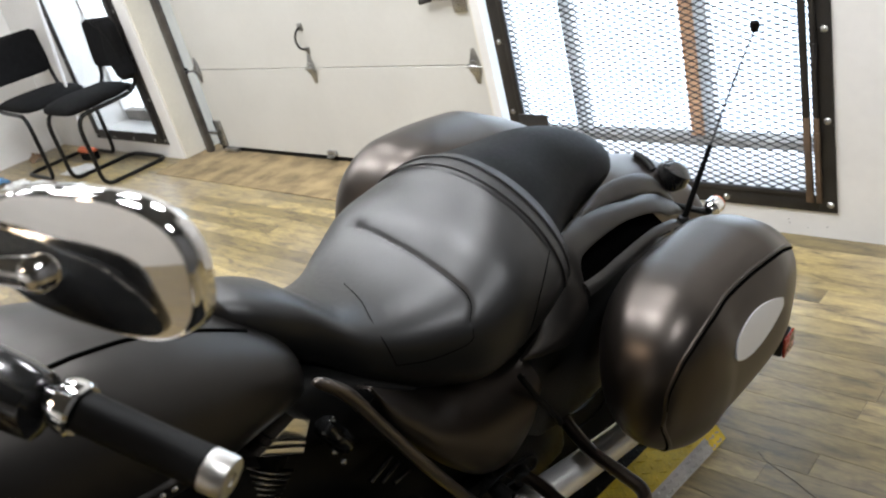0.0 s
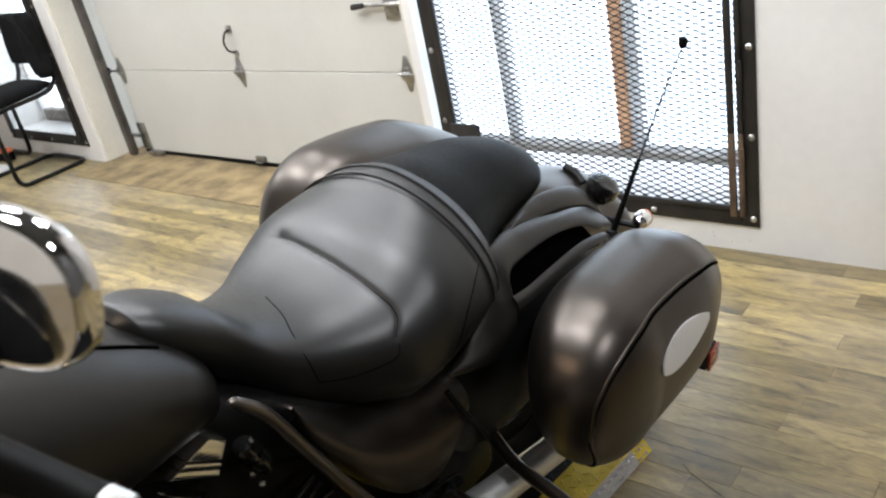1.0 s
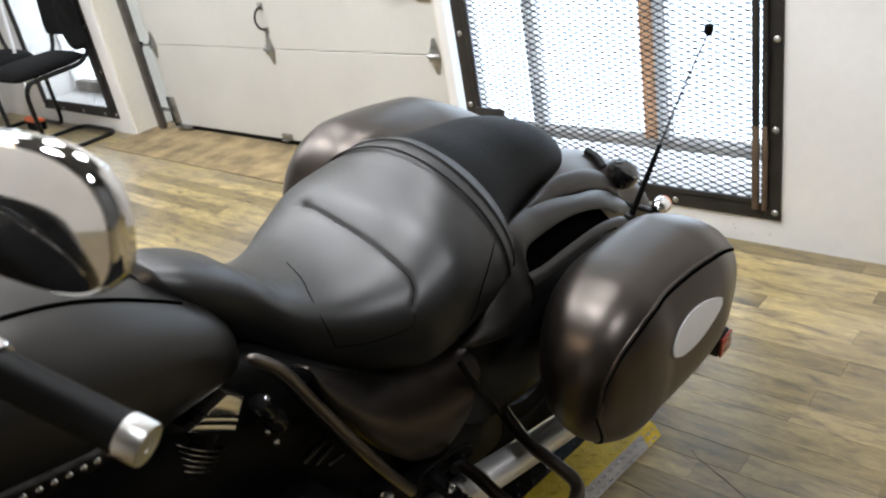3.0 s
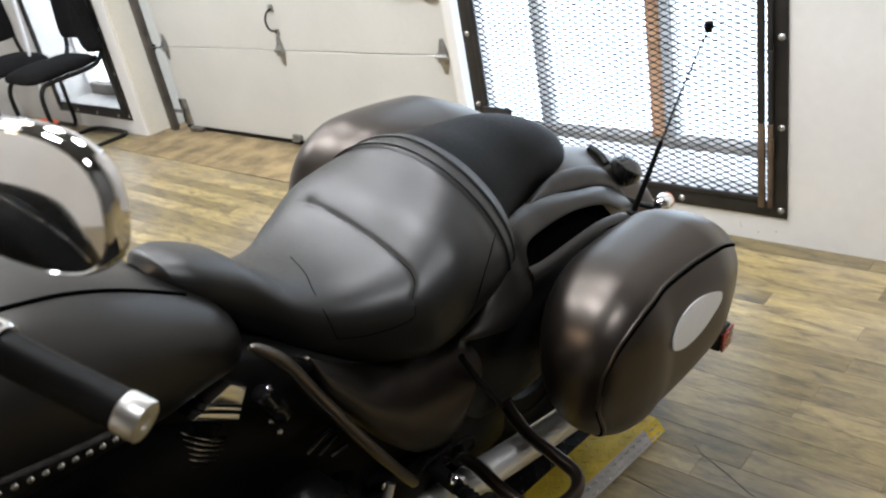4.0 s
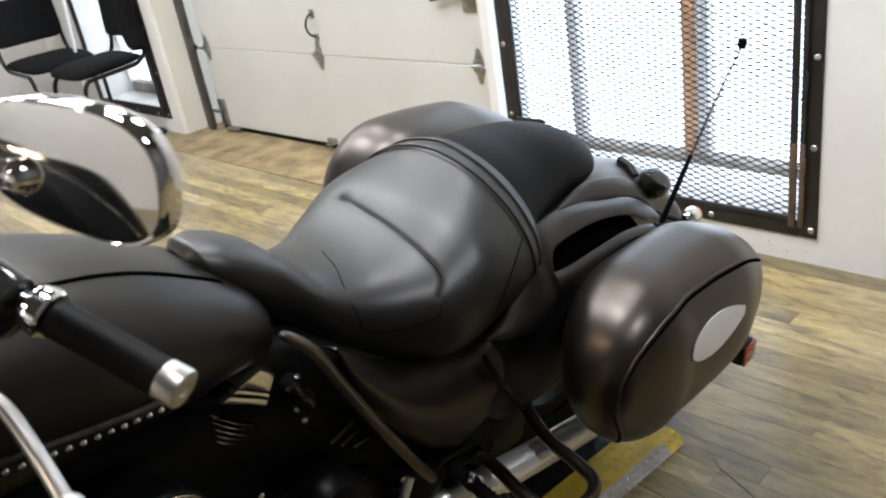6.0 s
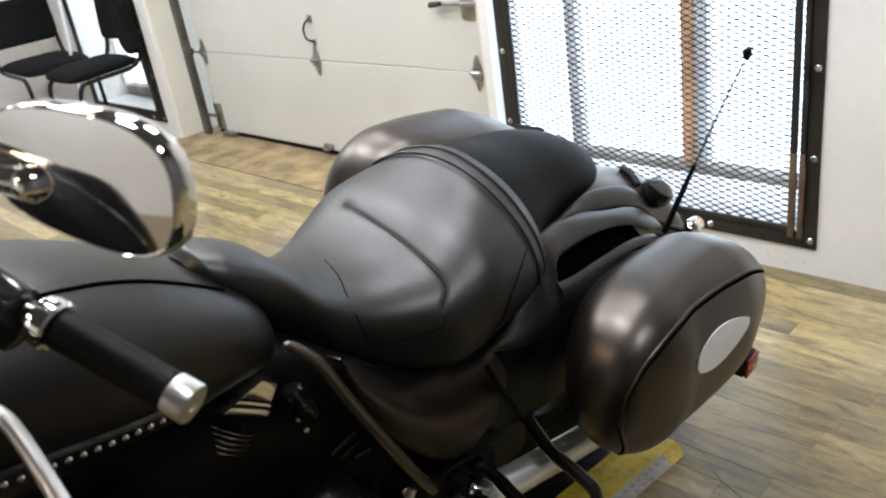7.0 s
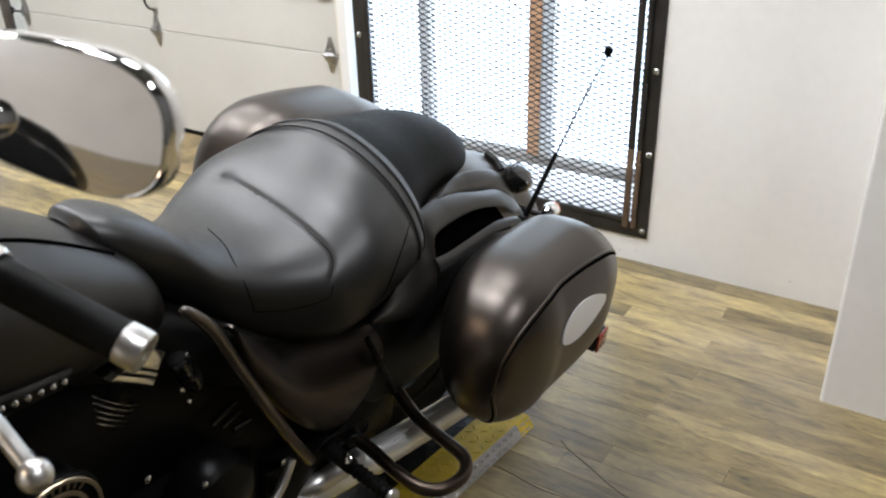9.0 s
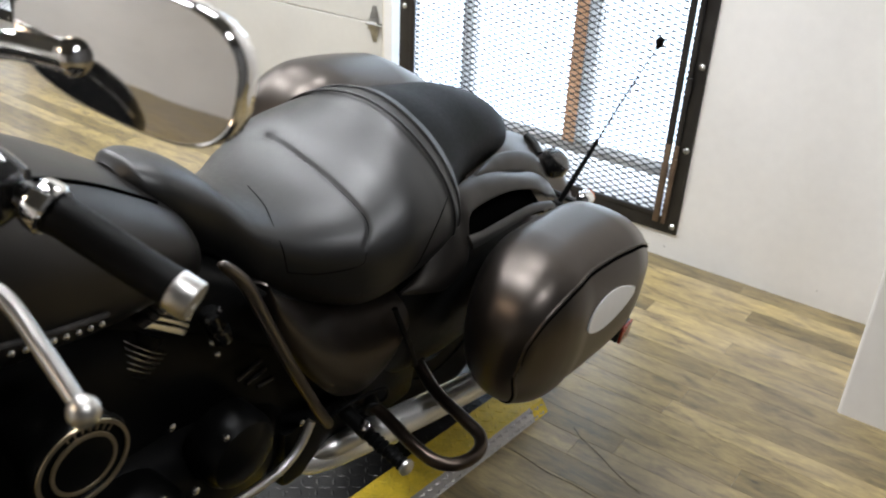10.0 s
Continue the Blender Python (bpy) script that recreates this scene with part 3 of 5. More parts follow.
def strip(x0, z0, x1, z1, y0, y1, d=0.004):
    bm = bmesh.new()
    vs = [bm.verts.new(p) for p in ((x0, y0, z0), (x1, y0, z1), (x1, y1, z1), (x0, y1, z0))]
    lows = [bm.verts.new((v.co.x, v.co.y, max(v.co.z - d, 0.0))) for v in vs]
    bm.faces.new(vs)
    bm.faces.new(lows[::-1])
    for k in range(4):
        bm.faces.new((vs[k], lows[k], lows[(k + 1) % 4], vs[(k + 1) % 4]))
    return bm


def treads(x0, z0, x1, z1, y0, y1, pitch=0.026):
    """Raised lozenges of a tread plate."""
    verts, faces = [], []
    nx, ny = max(2, int(abs(x1 - x0) / pitch)), int(abs(y1 - y0) / pitch)
    for i in range(nx):
        for j in range(ny):
            f = (i + 0.5) / nx
            cx, cz, cy = x0 + (x1 - x0) * f, z0 + (z1 - z0) * f, y0 + (y1 - y0) * (j + 0.5) / ny
            a = 0.7 if (i + j) % 2 else -0.7
            c, s, k = math.cos(a), math.sin(a), len(verts)
            for px, py, pz in ((-0.0125, 0, 0), (0, -0.0038, 0), (0.0125, 0, 0), (0, 0.0038, 0), (-0.005, 0, 0.0018), (0.005, 0, 0.0018)):
                verts.append((cx + c * px - s * py, cy + s * px + c * py, cz + pz))
            faces += [(k, k + 1, k + 5, k + 4), (k + 1, k + 2, k + 5), (k + 2, k + 3, k + 4, k + 5), (k + 3, k, k + 4)]
    data = bpy.data.meshes.new("treads")
    data.from_pydata(verts, [], faces)
    return data


ZONES = (("side_slope", 0, 0.0, -SL, HP, M_PLATE), ("yellow_stripe", -SL, HP, -SL - 0.1, HP, M_YELLOW), ("deck", -SL - 0.1, HP, -WP + SL + 0.1, HP, M_BLACKPAINT),
         ("yellow_stripe", -WP + SL + 0.1, HP, -WP + SL, HP, M_YELLOW), ("side_slope", -WP + SL, HP, -WP, 0.0, M_PLATE))
for nm, xa, za, xb, zb, m in ZONES:
    p = part(nm, strip(xa, za, xb, zb, 0, -LP), m, lift, smooth=False)
    t = treads(xa, za + 0.0002, xb, zb + 0.0002, -0.01, -1.2, 0.013 if nm == "side_slope" else 0.026)
    t.materials.append(m)
    o = tagged(new("tread", t), kind="stuff")
    o.parent = p
part("yellow_corner", strip(0.0, 0.0012, -SL, HP + 0.0012, 0, -0.055), M_YELLOW, lift, smooth=False)
part("rear_edge", box((-WP + SL, -0.004, 0.001), (-SL, 0.0, HP - 0.002)), M_PLATE, lift, smooth=False)

# ---- the motorcycle ----
bike = thing("motorcycle", "matte black touring cruiser motorcycle leaning on its side stand", "motorcycle", pose(1.25, 0, 0, 0, 7, 0))
PI = math.pi

# tank
TANK = [
    (3.22, 0, 0.97, 0.10, 0.07, 0.07, 2.2, 2.2), (3.32, 0, 0.99, 0.155, 0.14, 0.11, 2.3, 2.3), (3.5, 0, 0.985, 0.19, 0.165, 0.125, 2.4, 2.4),
    (3.68, 0, 0.965, 0.187, 0.15, 0.12, 2.4, 2.4), (3.8, 0, 0.94, 0.172, 0.127, 0.118, 2.3, 2.4), (3.9, 0, 0.91, 0.152, 0.098, 0.092, 2.2, 2.4),
    (3.96, 0, 0.885, 0.134, 0.078, 0.066, 2.2, 2.4), (3.99, 0, 0.875, 0.1, 0.05, 0.05, 2.2, 2.3), (4.01, 0, 0.868, 0.05, 0.022, 0.022, 2.2, 2.2),
]
tank = part("fuel_tank", loft(TANK, 60, 72), M_PAINT_DARK, bike, "matte black fuel tank")
TROWS = smooth_rows(TANK, 240)


def tank_side(v, w):
    """How far out the tank's left side lies at (v, w)."""
    r = TROWS[int(np.argmin(abs(TROWS[:, 0] - v)))]
    s, e = ((w - r[2]) / r[4], r[6]) if w > r[2] else ((r[2] - w) / r[5], r[7])
    return float(r[1] + r[3] * max(0.0, 1 - s**e) ** (1 / e))


def bib_line(v):
    return 0.938 - 0.27 * (v - 3.632)


bib = part("tank_bib", sheet([[(tank_side(v, w) + 0.003, v, w) for w in np.linspace(bib_line(v) + 0.014, bib_line(v) - 0.085, 12)] for v in np.linspace(3.3, 3.79, 40)], 0.002), M_LEATHER, tank, "black leather tank bib edged with studs")
def tank_top(u, v):
    """The height of the tank's upper side at (u, v)."""
    r = [float(np.interp(v, TROWS[:, 0], TROWS[:, k])) for k in range(8)]
    return float(r[2] + r[4] * max(0.0, 1 - abs(u / r[3]) ** r[6]) ** (1 / r[6]))


seam = [(p.x, p.y, tank_top(p.x, p.y)) for p in spline([(0.13, 3.4, 0), (0.12, 3.58, 0), (0.101, 3.714, 0), (0.089, 3.78, 0), (0.083, 3.845, 0), (0.081, 3.9, 0), (0.08, 3.935, 0)], 12)]
part("seam", tube(seam, 0.0032, 1, 8), M_DARK, tank, "dark seam line")

# rider's seat
SEAT = [
    (3.915, 0, 0.985, 0.03, 0.018, 0.03, 2.2, 2.2), (3.935, 0, 0.968, 0.06, 0.046, 0.05, 2.3, 2.2), (3.97, 0, 0.95, 0.078, 0.056, 0.06, 2.4, 2.2),
    (4.03, 0, 0.908, 0.09, 0.062, 0.08, 2.4, 2.3), (4.1, 0, 0.835, 0.124, 0.065, 0.089, 2.4, 2.27), (4.2, 0, 0.787, 0.179, 0.085, 0.113, 2.48, 2.47),
    (4.28, -0.002, 0.772, 0.227, 0.112, 0.124, 2.53, 2.53), (4.35, -0.002, 0.782, 0.243, 0.139, 0.115, 2.5, 2.4), (4.42, -0.004, 0.79, 0.244, 0.157, 0.098, 2.1, 2.4),
    (4.47, -0.007, 0.796, 0.24, 0.17, 0.075, 1.75, 2.4), (4.52, -0.012, 0.796, 0.216, 0.161, 0.056, 1.86, 2.4),
]
CREASE = spline([(-0.11, 4.312, 0), (-0.034, 4.302, 0), (0.033, 4.294, 0), (0.098, 4.286, 0), (0.148, 4.281, 0), (0.17, 4.279, 0), (0.187, 4.27, 0), (0.196, 4.252, 0)], 8)
FOLD = ([c.x for c in CREASE], [c.y for c in CREASE])


def press_crease(u, v, w):
    """The stitched fold between the seat's bucket and its puffed back pad."""
    if w > 0.74 and 4.2 < v < 4.45 and u > -0.2:
        d = min(math.hypot(u - c.x, v - c.y) for c in CREASE)
        w -= 0.0026 * math.exp(-((d / 0.0042) ** 2))
        if v > float(np.interp(u, *FOLD)):
            w += 0.0035 * (1 - math.exp(-d / 0.014)) * math.exp(-d / 0.07) * max(0.0, min(1.0, (0.15 + u) / 0.05))
        e = math.hypot((u + 0.11) * 0.45, v - 4.312)
        w -= 0.0035 * math.exp(-((e / 0.012) ** 2))
    return (u, v, w)


seat = part("rider_seat", loft(SEAT, 400, 400, shape=press_crease), M_LEATHER, bike, "black vinyl rider seat with a stitched fold")
SROWS = smooth_rows(SEAT, 240)


def seat_top(u, v):
    """The place on top of the rider's seat at (u, v)."""
    r = [float(np.interp(v, SROWS[:, 0], SROWS[:, k])) for k in range(8)]
    return press_crease(u, v, float(r[2] + r[4] * max(0.0, 1 - abs(u / r[3]) ** r[6]) ** (1 / r[6])))


part("stitching", tube([tuple(Vector(seat_top(u, v)) + Vector((0, 0, 0.0004))) for u, v in ((-0.012, 4.181), (0.05, 4.159), (0.09, 4.138))] + [(0.1185, 4.1265, 0.8585), (0.1355, 4.1245, 0.837), (0.1397, 4.1315, 0.796)], 0.0009, 8, 6), M_DARK, seat)
part("stitching", tube([(0.1397, 4.1315, 0.796), (0.168, 4.18, 0.786), (0.202, 4.237, 0.794), (0.2035, 4.25, 0.815)], 0.0006, 8, 6), M_DARK, seat)
part("stitching", tube([(0.204, 4.475, 0.863), (0.228, 4.4235, 0.8432), (0.24, 4.381, 0.8107), (0.2406, 4.35, 0.768), (0.227, 4.3225, 0.7295)], 0.0009, 8, 6), M_DARK, seat)
part("stitching", tube([seat_top(c.x, c.y) for c in CREASE], 0.0009, 1, 6), M_DARK, seat, "thin dark stitched line")
PILLION = [
    (4.465, -0.008, 0.8, 0.225, 0.155, 0.06, 1.8, 2.4), (4.52, -0.011, 0.813, 0.195, 0.144, 0.07, 1.9, 2.39), (4.6, -0.013, 0.826, 0.16, 0.119, 0.08, 2.05, 2.36), (4.7, -0.014, 0.826, 0.133, 0.104, 0.078, 2.18, 2.32),
    (4.8, -0.014, 0.81, 0.112, 0.093, 0.069, 2.3, 2.26), (4.88, -0.014, 0.79, 0.086, 0.07, 0.055, 2.23, 2.17), (4.94, -0.016, 0.767, 0.053, 0.044, 0.043, 2.2, 2.19),
]
pill = part("pillion_seat", loft(PILLION, 70, 80), M_LEATHER2, bike, "smooth black passenger seat")
band = [(4.45, -0.006, 0.795, 0.243, 0.168, 0.075, 1.88, 2.4), (4.475, -0.008, 0.797, 0.241, 0.173, 0.073, 1.76, 2.4), (4.508, -0.011, 0.803, 0.216, 0.165, 0.07, 1.8, 2.4)]
strap = part("seat_piping", loft(band, 8, 60, -0.2, PI + 0.4, False), M_LEATHER, pill, "ribbed black piping across the seat")
for v in (4.46, 4.488):
    row = smooth_rows(band, 40)
    r = row[int(np.argmin(abs(row[:, 0] - v)))]
    pts = [(u, v, w) for u, w in ring(r[1], r[2], r[3] + 0.002, r[4] + 0.002, r[5], r[6], 2.4, [-0.15 + (PI + 0.3) * k / 40 for k in range(41)])]
    part("rib", tube(pts, 0.0024, 1, 8), M_LEATHER, strap)

# saddlebags
def bag_front(f, depth=0.2065, p=2.19):
    """The bag's section behind its rounded front, f of the way back to its full size."""
    k = (1 - (1 - f) ** p) ** (1 / p)
    return (4.4164 + depth * f, 0.3844 - 0.022 * f, 0.612 - 0.005 * f, 0.124 * k, 0.1663 * k, 0.2 * k, 2.65, 2.1 + 0.2 * f)


BAG = [bag_front(f) for f in (0.0001, 0.004, 0.016, 0.04, 0.09, 0.16, 0.26, 0.4, 0.56, 0.76, 1.0)] + [
    (4.8, 0.366, 0.597, 0.13, 0.167, 0.17, 2.55, 2.45), (4.92, 0.35, 0.58, 0.12, 0.135, 0.14, 2.45, 2.4),
    (5.01, 0.335, 0.565, 0.095, 0.09, 0.105, 2.4, 2.3), (5.055, 0.325, 0.555, 0.05, 0.05, 0.06, 2.2, 2.2), (5.065, 0.325, 0.555, 0.004, 0.004, 0.005, 2.2, 2.2),
]


LEAN_W, LEAN_U = 0.073, -0.05


SEAM = [tuple(p) for p in spline([(4.5, -1.5, 0), (4.471, -1.09, 0), (4.4385, -0.575, 0), (4.435, -0.15, 0), (4.4365, 0.08, 0), (4.441, 0.32, 0), (4.456, 0.54, 0), (4.477, 0.665, 0), (4.52, 0.74, 0), (4.58, 0.77, 0), (4.71, 0.785, 0), (4.785, 0.755, 0), (4.856, 0.705, 0), (4.925, 0.625, 0), (5.0, 0.5, 0), (5.06, 0.35, 0)], 12)]
PART_LINE = [(4.39, -1.6), (4.434, -1.58), (4.4355, 0.0)] + [p[:2] for p in SEAM if p[0] > 4.437 and p[1] > 0.1]


def seam_angle(v):
    return float(np.interp(v, [p[0] for p in PART_LINE], [p[1] for p in PART_LINE]))


def other_side(u, v, w):
    """The mirrored place on the bike's right side."""
    c, s = math.cos(2 * math.atan(LEAN_W)), math.sin(2 * math.atan(LEAN_W))
    u -= LEAN_U
    k = min((v - 4.7) / 0.25, 0.8)
    return (LEAN_U + 0.1 - c * u + s * w, v + 0.002, s * u + c * w + 0.0864 - 0.0302 * k - 0.0095 * k * k + 0.0282 * k ** 3)


def bag_skin(upper, shape, n=190, m=260):
    """The bag's skin above or below the seam between lid and shell."""
    bm = bmesh.new()
    rows = smooth_rows(BAG, n)
    angles = [-PI + 0.45 + 2 * PI * k / m for k in range(m)]
    rings = []
    for v, u0, w0, a, bt, bb, nt, nb in rows:
        rings.append([bm.verts.new(shape(u, v, w) if shape else (u, v, w)) for u, w in ring(u0, w0, a, bt, bb, nt, nb, angles)])
    for i in range(len(rings) - 1):
        seam_at = seam_angle((rows[i][0] + rows[i + 1][0]) / 2)
        for k in range(m):
            j = (k + 1) % m
            if (angles[k] + PI / m > seam_at) == upper:
                bm.faces.new((rings[i][k], rings[i][j], rings[i + 1][j], rings[i + 1][k]))
    if upper:
        bm.faces.new(rings[0])
    bmesh.ops.delete(bm, geom=[q for q in bm.verts if not q.link_faces], context="VERTS")
    return bm


def saddlebag(side):
    shape = None if side > 0 else other_side
    bag = part("saddlebag", loft(BAG[3:-1], 60, 80, shape=shape, grow=-0.005), M_DARK, bike, "matte black hard saddlebag")
    part("lid", bag_skin(True, shape), M_PAINT, bag, "matte black saddlebag lid")
    part("shell", bag_skin(False, shape), M_PAINT, bag)
    if side > 0:
        t = smooth_rows(BAG, 400)
        lip, gap = [], []
        for v, a, _ in SEAM:
            r = [float(np.interp(v, t[:, 0], t[:, k])) for k in range(8)]
            for rows, g, da in ((lip, -0.0015, 0.052), (gap, -0.0012, -0.004)):
                p = ring(r[1], r[2], r[3] + g, r[4] + g, r[5] + g, r[6], r[7], [a + da])[0]
                rows.append((p[0], v, p[1]))
        part("lid_lip", tube(lip[:-10], 0.0042, 1, 8), M_PAINT, bag)
        part("seam_gap", tube(gap[:-8], 0.0036, 1, 8), M_DARK, bag, "dark seam between lid and shell")
    return bag


bag_l = saddlebag(1)
saddlebag(-1)


def bag_face(v, w):
    """How far out the left bag's side lies at (v, w)."""
    t = smooth_rows(BAG, 200)
    r = t[int(np.argmin(abs(t[:, 0] - v)))]
    s = (w - r[2]) / (r[4] if w > r[2] else r[5])
    e = r[6] if w > r[2] else r[7]
    return r[1] + r[3] * max(0.0, 1 - abs(s) ** e) ** (1 / e)


grid = []
for i in range(25):
    t = i / 24
    v = 4.598 + 0.185 * t
    mid, half = 0.636 + 0.004 * t, 0.042 * math.sin(PI * min(1, 0.04 + 0.92 * t ** 0.8)) ** 0.8
    grid.append([(bag_face(v, mid + half * q) + 0.0035, v, mid + half * q) for q in (-1, -0.6, -0.2, 0.2, 0.6, 1)])
part("badge", sheet(grid, 0.003), M_BADGE, bag_l, "pale silver leaf-shaped badge")

# tail body and side fairing
TAIL = [(4.7, 0, 0.68, 0.14, 0.1, 0.12, 2.4, 2.4), (4.85, 0, 0.67, 0.138, 0.12, 0.14, 2.4, 2.4), (5.0, 0, 0.62, 0.122, 0.13, 0.14, 2.3, 2.4), (5.12, 0, 0.57, 0.112, 0.13, 0.14, 2.2, 2.3),
        (5.24, 0, 0.48, 0.12, 0.12, 0.13, 2.2, 2.2), (5.31, 0, 0.4, 0.1, 0.08, 0.1, 2.2, 2.2)]
part("rear_fender", loft(TAIL, 40, 48), M_PAINT, bike, "matte black rear fender")


def strip_between(rows, bulge, n=50, m=10, thick=0.004, sharp=1.0):
    """A curved panel between two edges; rows: v, u and w of the first edge, u and w of the second."""
    grid = []
    for v, ua, wa, ub, wb in smooth_rows(rows, n):
        g = []
        for k in range(m + 1):
            t = 0.5 - 0.5 * math.cos(PI * k / m)
            off = bulge * math.sin(PI * t) ** sharp
            d = math.hypot(ub - ua, wb - wa) + 1e-6
            g.append((ua + (ub - ua) * t + off * abs(wb - wa) / d, v, wa + (wb - wa) * t + off * abs(ub - ua) / d))
        grid.append(g)
    return sheet(grid, thick)


# fairing, lip and tail panel: same paint, darkened in place of dimmer reflections
part("side_fairing", strip_between([(4.318, 0.232, 0.716, 0.236, 0.712), (4.371, 0.225, 0.722, 0.25, 0.697), (4.436, 0.214, 0.75, 0.254, 0.679), (4.479, 0.203, 0.795, 0.254, 0.691), (4.51, 0.18, 0.82, 0.248, 0.713), (4.53, 0.172, 0.822, 0.222, 0.777), (4.55, 0.168, 0.822, 0.213, 0.786),
                                    (4.627, 0.152, 0.815, 0.202, 0.779), (4.705, 0.15, 0.797, 0.197, 0.768), (4.8, 0.157, 0.767, 0.191, 0.74), (4.88, 0.15, 0.74, 0.186, 0.704), (4.941, 0.145, 0.71, 0.18, 0.662), (5.0, 0.139, 0.672, 0.165, 0.63), (5.06, 0.133, 0.622, 0.15, 0.59), (5.1, 0.125, 0.581, 0.135, 0.565)], 0.009, 90, 16, sharp=0.6),
     M_PAINT_DARK, bike, "matte black side fairing with a long slot")
part("fairing_lip", strip_between([(4.516, 0.236, 0.756, 0.251, 0.732), (4.578, 0.229, 0.74, 0.244, 0.72), (4.671, 0.219, 0.726, 0.235, 0.71), (4.79, 0.21, 0.71, 0.226, 0.695), (4.91, 0.2, 0.675, 0.216, 0.66), (4.96, 0.19, 0.648, 0.204, 0.635)], 0.003), M_PAINT_DARK, bike)
part("tail_panel", strip_between([(4.6, 0.16, 0.806, 0.161, 0.804), (4.65, 0.146, 0.814, 0.158, 0.803), (4.73, 0.13, 0.814, 0.151, 0.782), (4.785, 0.122, 0.807, 0.148, 0.766), (4.84, 0.119, 0.793, 0.143, 0.747), (4.93, 0.111, 0.76, 0.134, 0.714), (4.99, 0.104, 0.726, 0.126, 0.684), (5.05, 0.097, 0.672, 0.118, 0.64), (5.1, 0.09, 0.618, 0.11, 0.598)], 0.008, 60, 14, sharp=0.6),
     M_PAINT_DARK, bike, "matte black tail side panel")
# black sheet behind the slot; its colour stands in for the shade there
part("slot_shade", strip_between([(4.47, 0.17, 0.79, 0.215, 0.7), (4.6, 0.155, 0.775, 0.205, 0.7), (4.75, 0.145, 0.745, 0.195, 0.68), (4.95, 0.13, 0.66, 0.18, 0.62)], 0.0), M_DARK, bike, "black sheet standing for the shade in the slot")
part("under_seat", loft([(3.84, 0, 0.78, 0.06, 0.06, 0.1, 3, 3), (3.95, 0, 0.8, 0.085, 0.06, 0.12, 3, 3), (4.1, 0, 0.72, 0.12, 0.08, 0.12, 3, 3), (4.3, 0, 0.62, 0.15, 0.08, 0.1, 3, 3), (4.42, 0, 0.62, 0.15, 0.08, 0.1, 3, 3)], 24, 36), M_PLASTIC, bike, "black parts under the seat")
part("side_cover", strip_between([(4.028, 0.16, 0.838, 0.182, 0.812), (4.045, 0.152, 0.826, 0.186, 0.76), (4.085, 0.142, 0.786, 0.188, 0.69), (4.159, 0.136, 0.724, 0.184, 0.575), (4.246, 0.134, 0.678, 0.18, 0.48), (4.308, 0.136, 0.66, 0.18, 0.455), (4.37, 0.138, 0.65, 0.18, 0.48), (4.4, 0.142, 0.645, 0.18, 0.53)], 0.046, 60, 30, sharp=0.7), M_PAINT, bike, "matte black side cover under the seat")

# dark mass of frame and engine
part("frame_core", loft([(3.35, 0, 0.62, 0.08, 0.22, 0.25, 3, 3), (3.6, 0, 0.58, 0.1, 0.26, 0.28, 3, 3), (3.9, 0, 0.56, 0.1, 0.24, 0.28, 3, 3), (4.2, 0, 0.52, 0.13, 0.2, 0.22, 3, 3), (4.45, 0, 0.54, 0.15, 0.22, 0.16, 3, 3), (4.7, 0, 0.6, 0.14, 0.14, 0.1, 3, 3)], 40, 40),
     M_ENGINE, bike, "black engine and frame")
part("frame_tube", tube([(0.203, 3.938, 0.932), (0.204, 3.95, 0.922), (0.205, 3.985, 0.876), (0.205, 4.03, 0.78), (0.205, 4.082, 0.67), (0.203, 4.12, 0.595), (0.2, 4.165, 0.51), (0.195, 4.2, 0.45)], 0.01, 8, 18, None, [0.003, 0.0085, 0.0105, 0.0105, 0.0105, 0.0105, 0.0105, 0.0105]), M_FRAME, bike, "dark bronze frame tube")
# rear wheel
wheel = part("rear_wheel", spin([(0.16, -0.05), (0.2, -0.055), (0.2, 0.055), (0.16, 0.05), (0.16, -0.05)], pose(0, 4.78, 0.345, 0, 90, 0), 48), M_ENGINE, bike)
part("tyre", spin([(0.2, -0.06), (0.25, -0.078), (0.29, -0.07), (0.312, -0.035), (0.317, 0), (0.312, 0.035), (0.29, 0.07), (0.25, 0.078), (0.2, 0.06), (0.2, -0.06)], pose(0, 4.78, 0.345, 0, 90, 0), 64), M_RUBBER, wheel)

# reflectors, signal, aerial
refl = part("side_marker", box((0.4, 4.9, 0.405), (0.4595, 4.955, 0.455), 0.005), M_PLASTIC, bike, "dark marker lamp with a red lens")
part("lens", box((0.46, 4.902, 0.406), (0.466, 4.953, 0.454), 0.002), M_RED, refl)
part("marker_arm", rod((0.33, 4.92, 0.45), (0.41, 4.925, 0.435), 0.008, seg=10), M_PLASTIC, refl)
aerial = part("aerial", rod((0.2, 4.972, 0.645), (0.238, 5.014, 0.815), 0.0075, 0.005, seg=14), M_RUBBER, bike, "black whip aerial with a ball tip")
part("whip", tube([(0.238, 5.014, 0.815), (0.265, 5.045, 0.935), (0.295, 5.076, 1.045)], 0.0016, 6, 8), M_BLACKSTEEL, aerial)
part("coil", tube([Vector((0.238, 5.014, 0.815)).lerp(Vector((0.277, 5.057, 0.975)), k / 260) + Vector((0.0026 * math.cos(k * 0.9), 0.0026 * math.sin(k * 0.9), 0)) for k in range(261)], 0.0009, 1, 5), M_BLACKSTEEL, aerial)
part("tip", spin([(0, -0.013), (0.007, -0.011), (0.01, 0), (0.0085, 0.009), (0, 0.013)], pose(0.296, 5.077, 1.056), 16), M_RUBBER, aerial)
part("aerial_foot", spin([(0.02, -0.02), (0.018, 0.0), (0.011, 0.012), (0, 0.014)], pose(0.199, 4.97, 0.64), 18), M_PLASTIC, aerial)
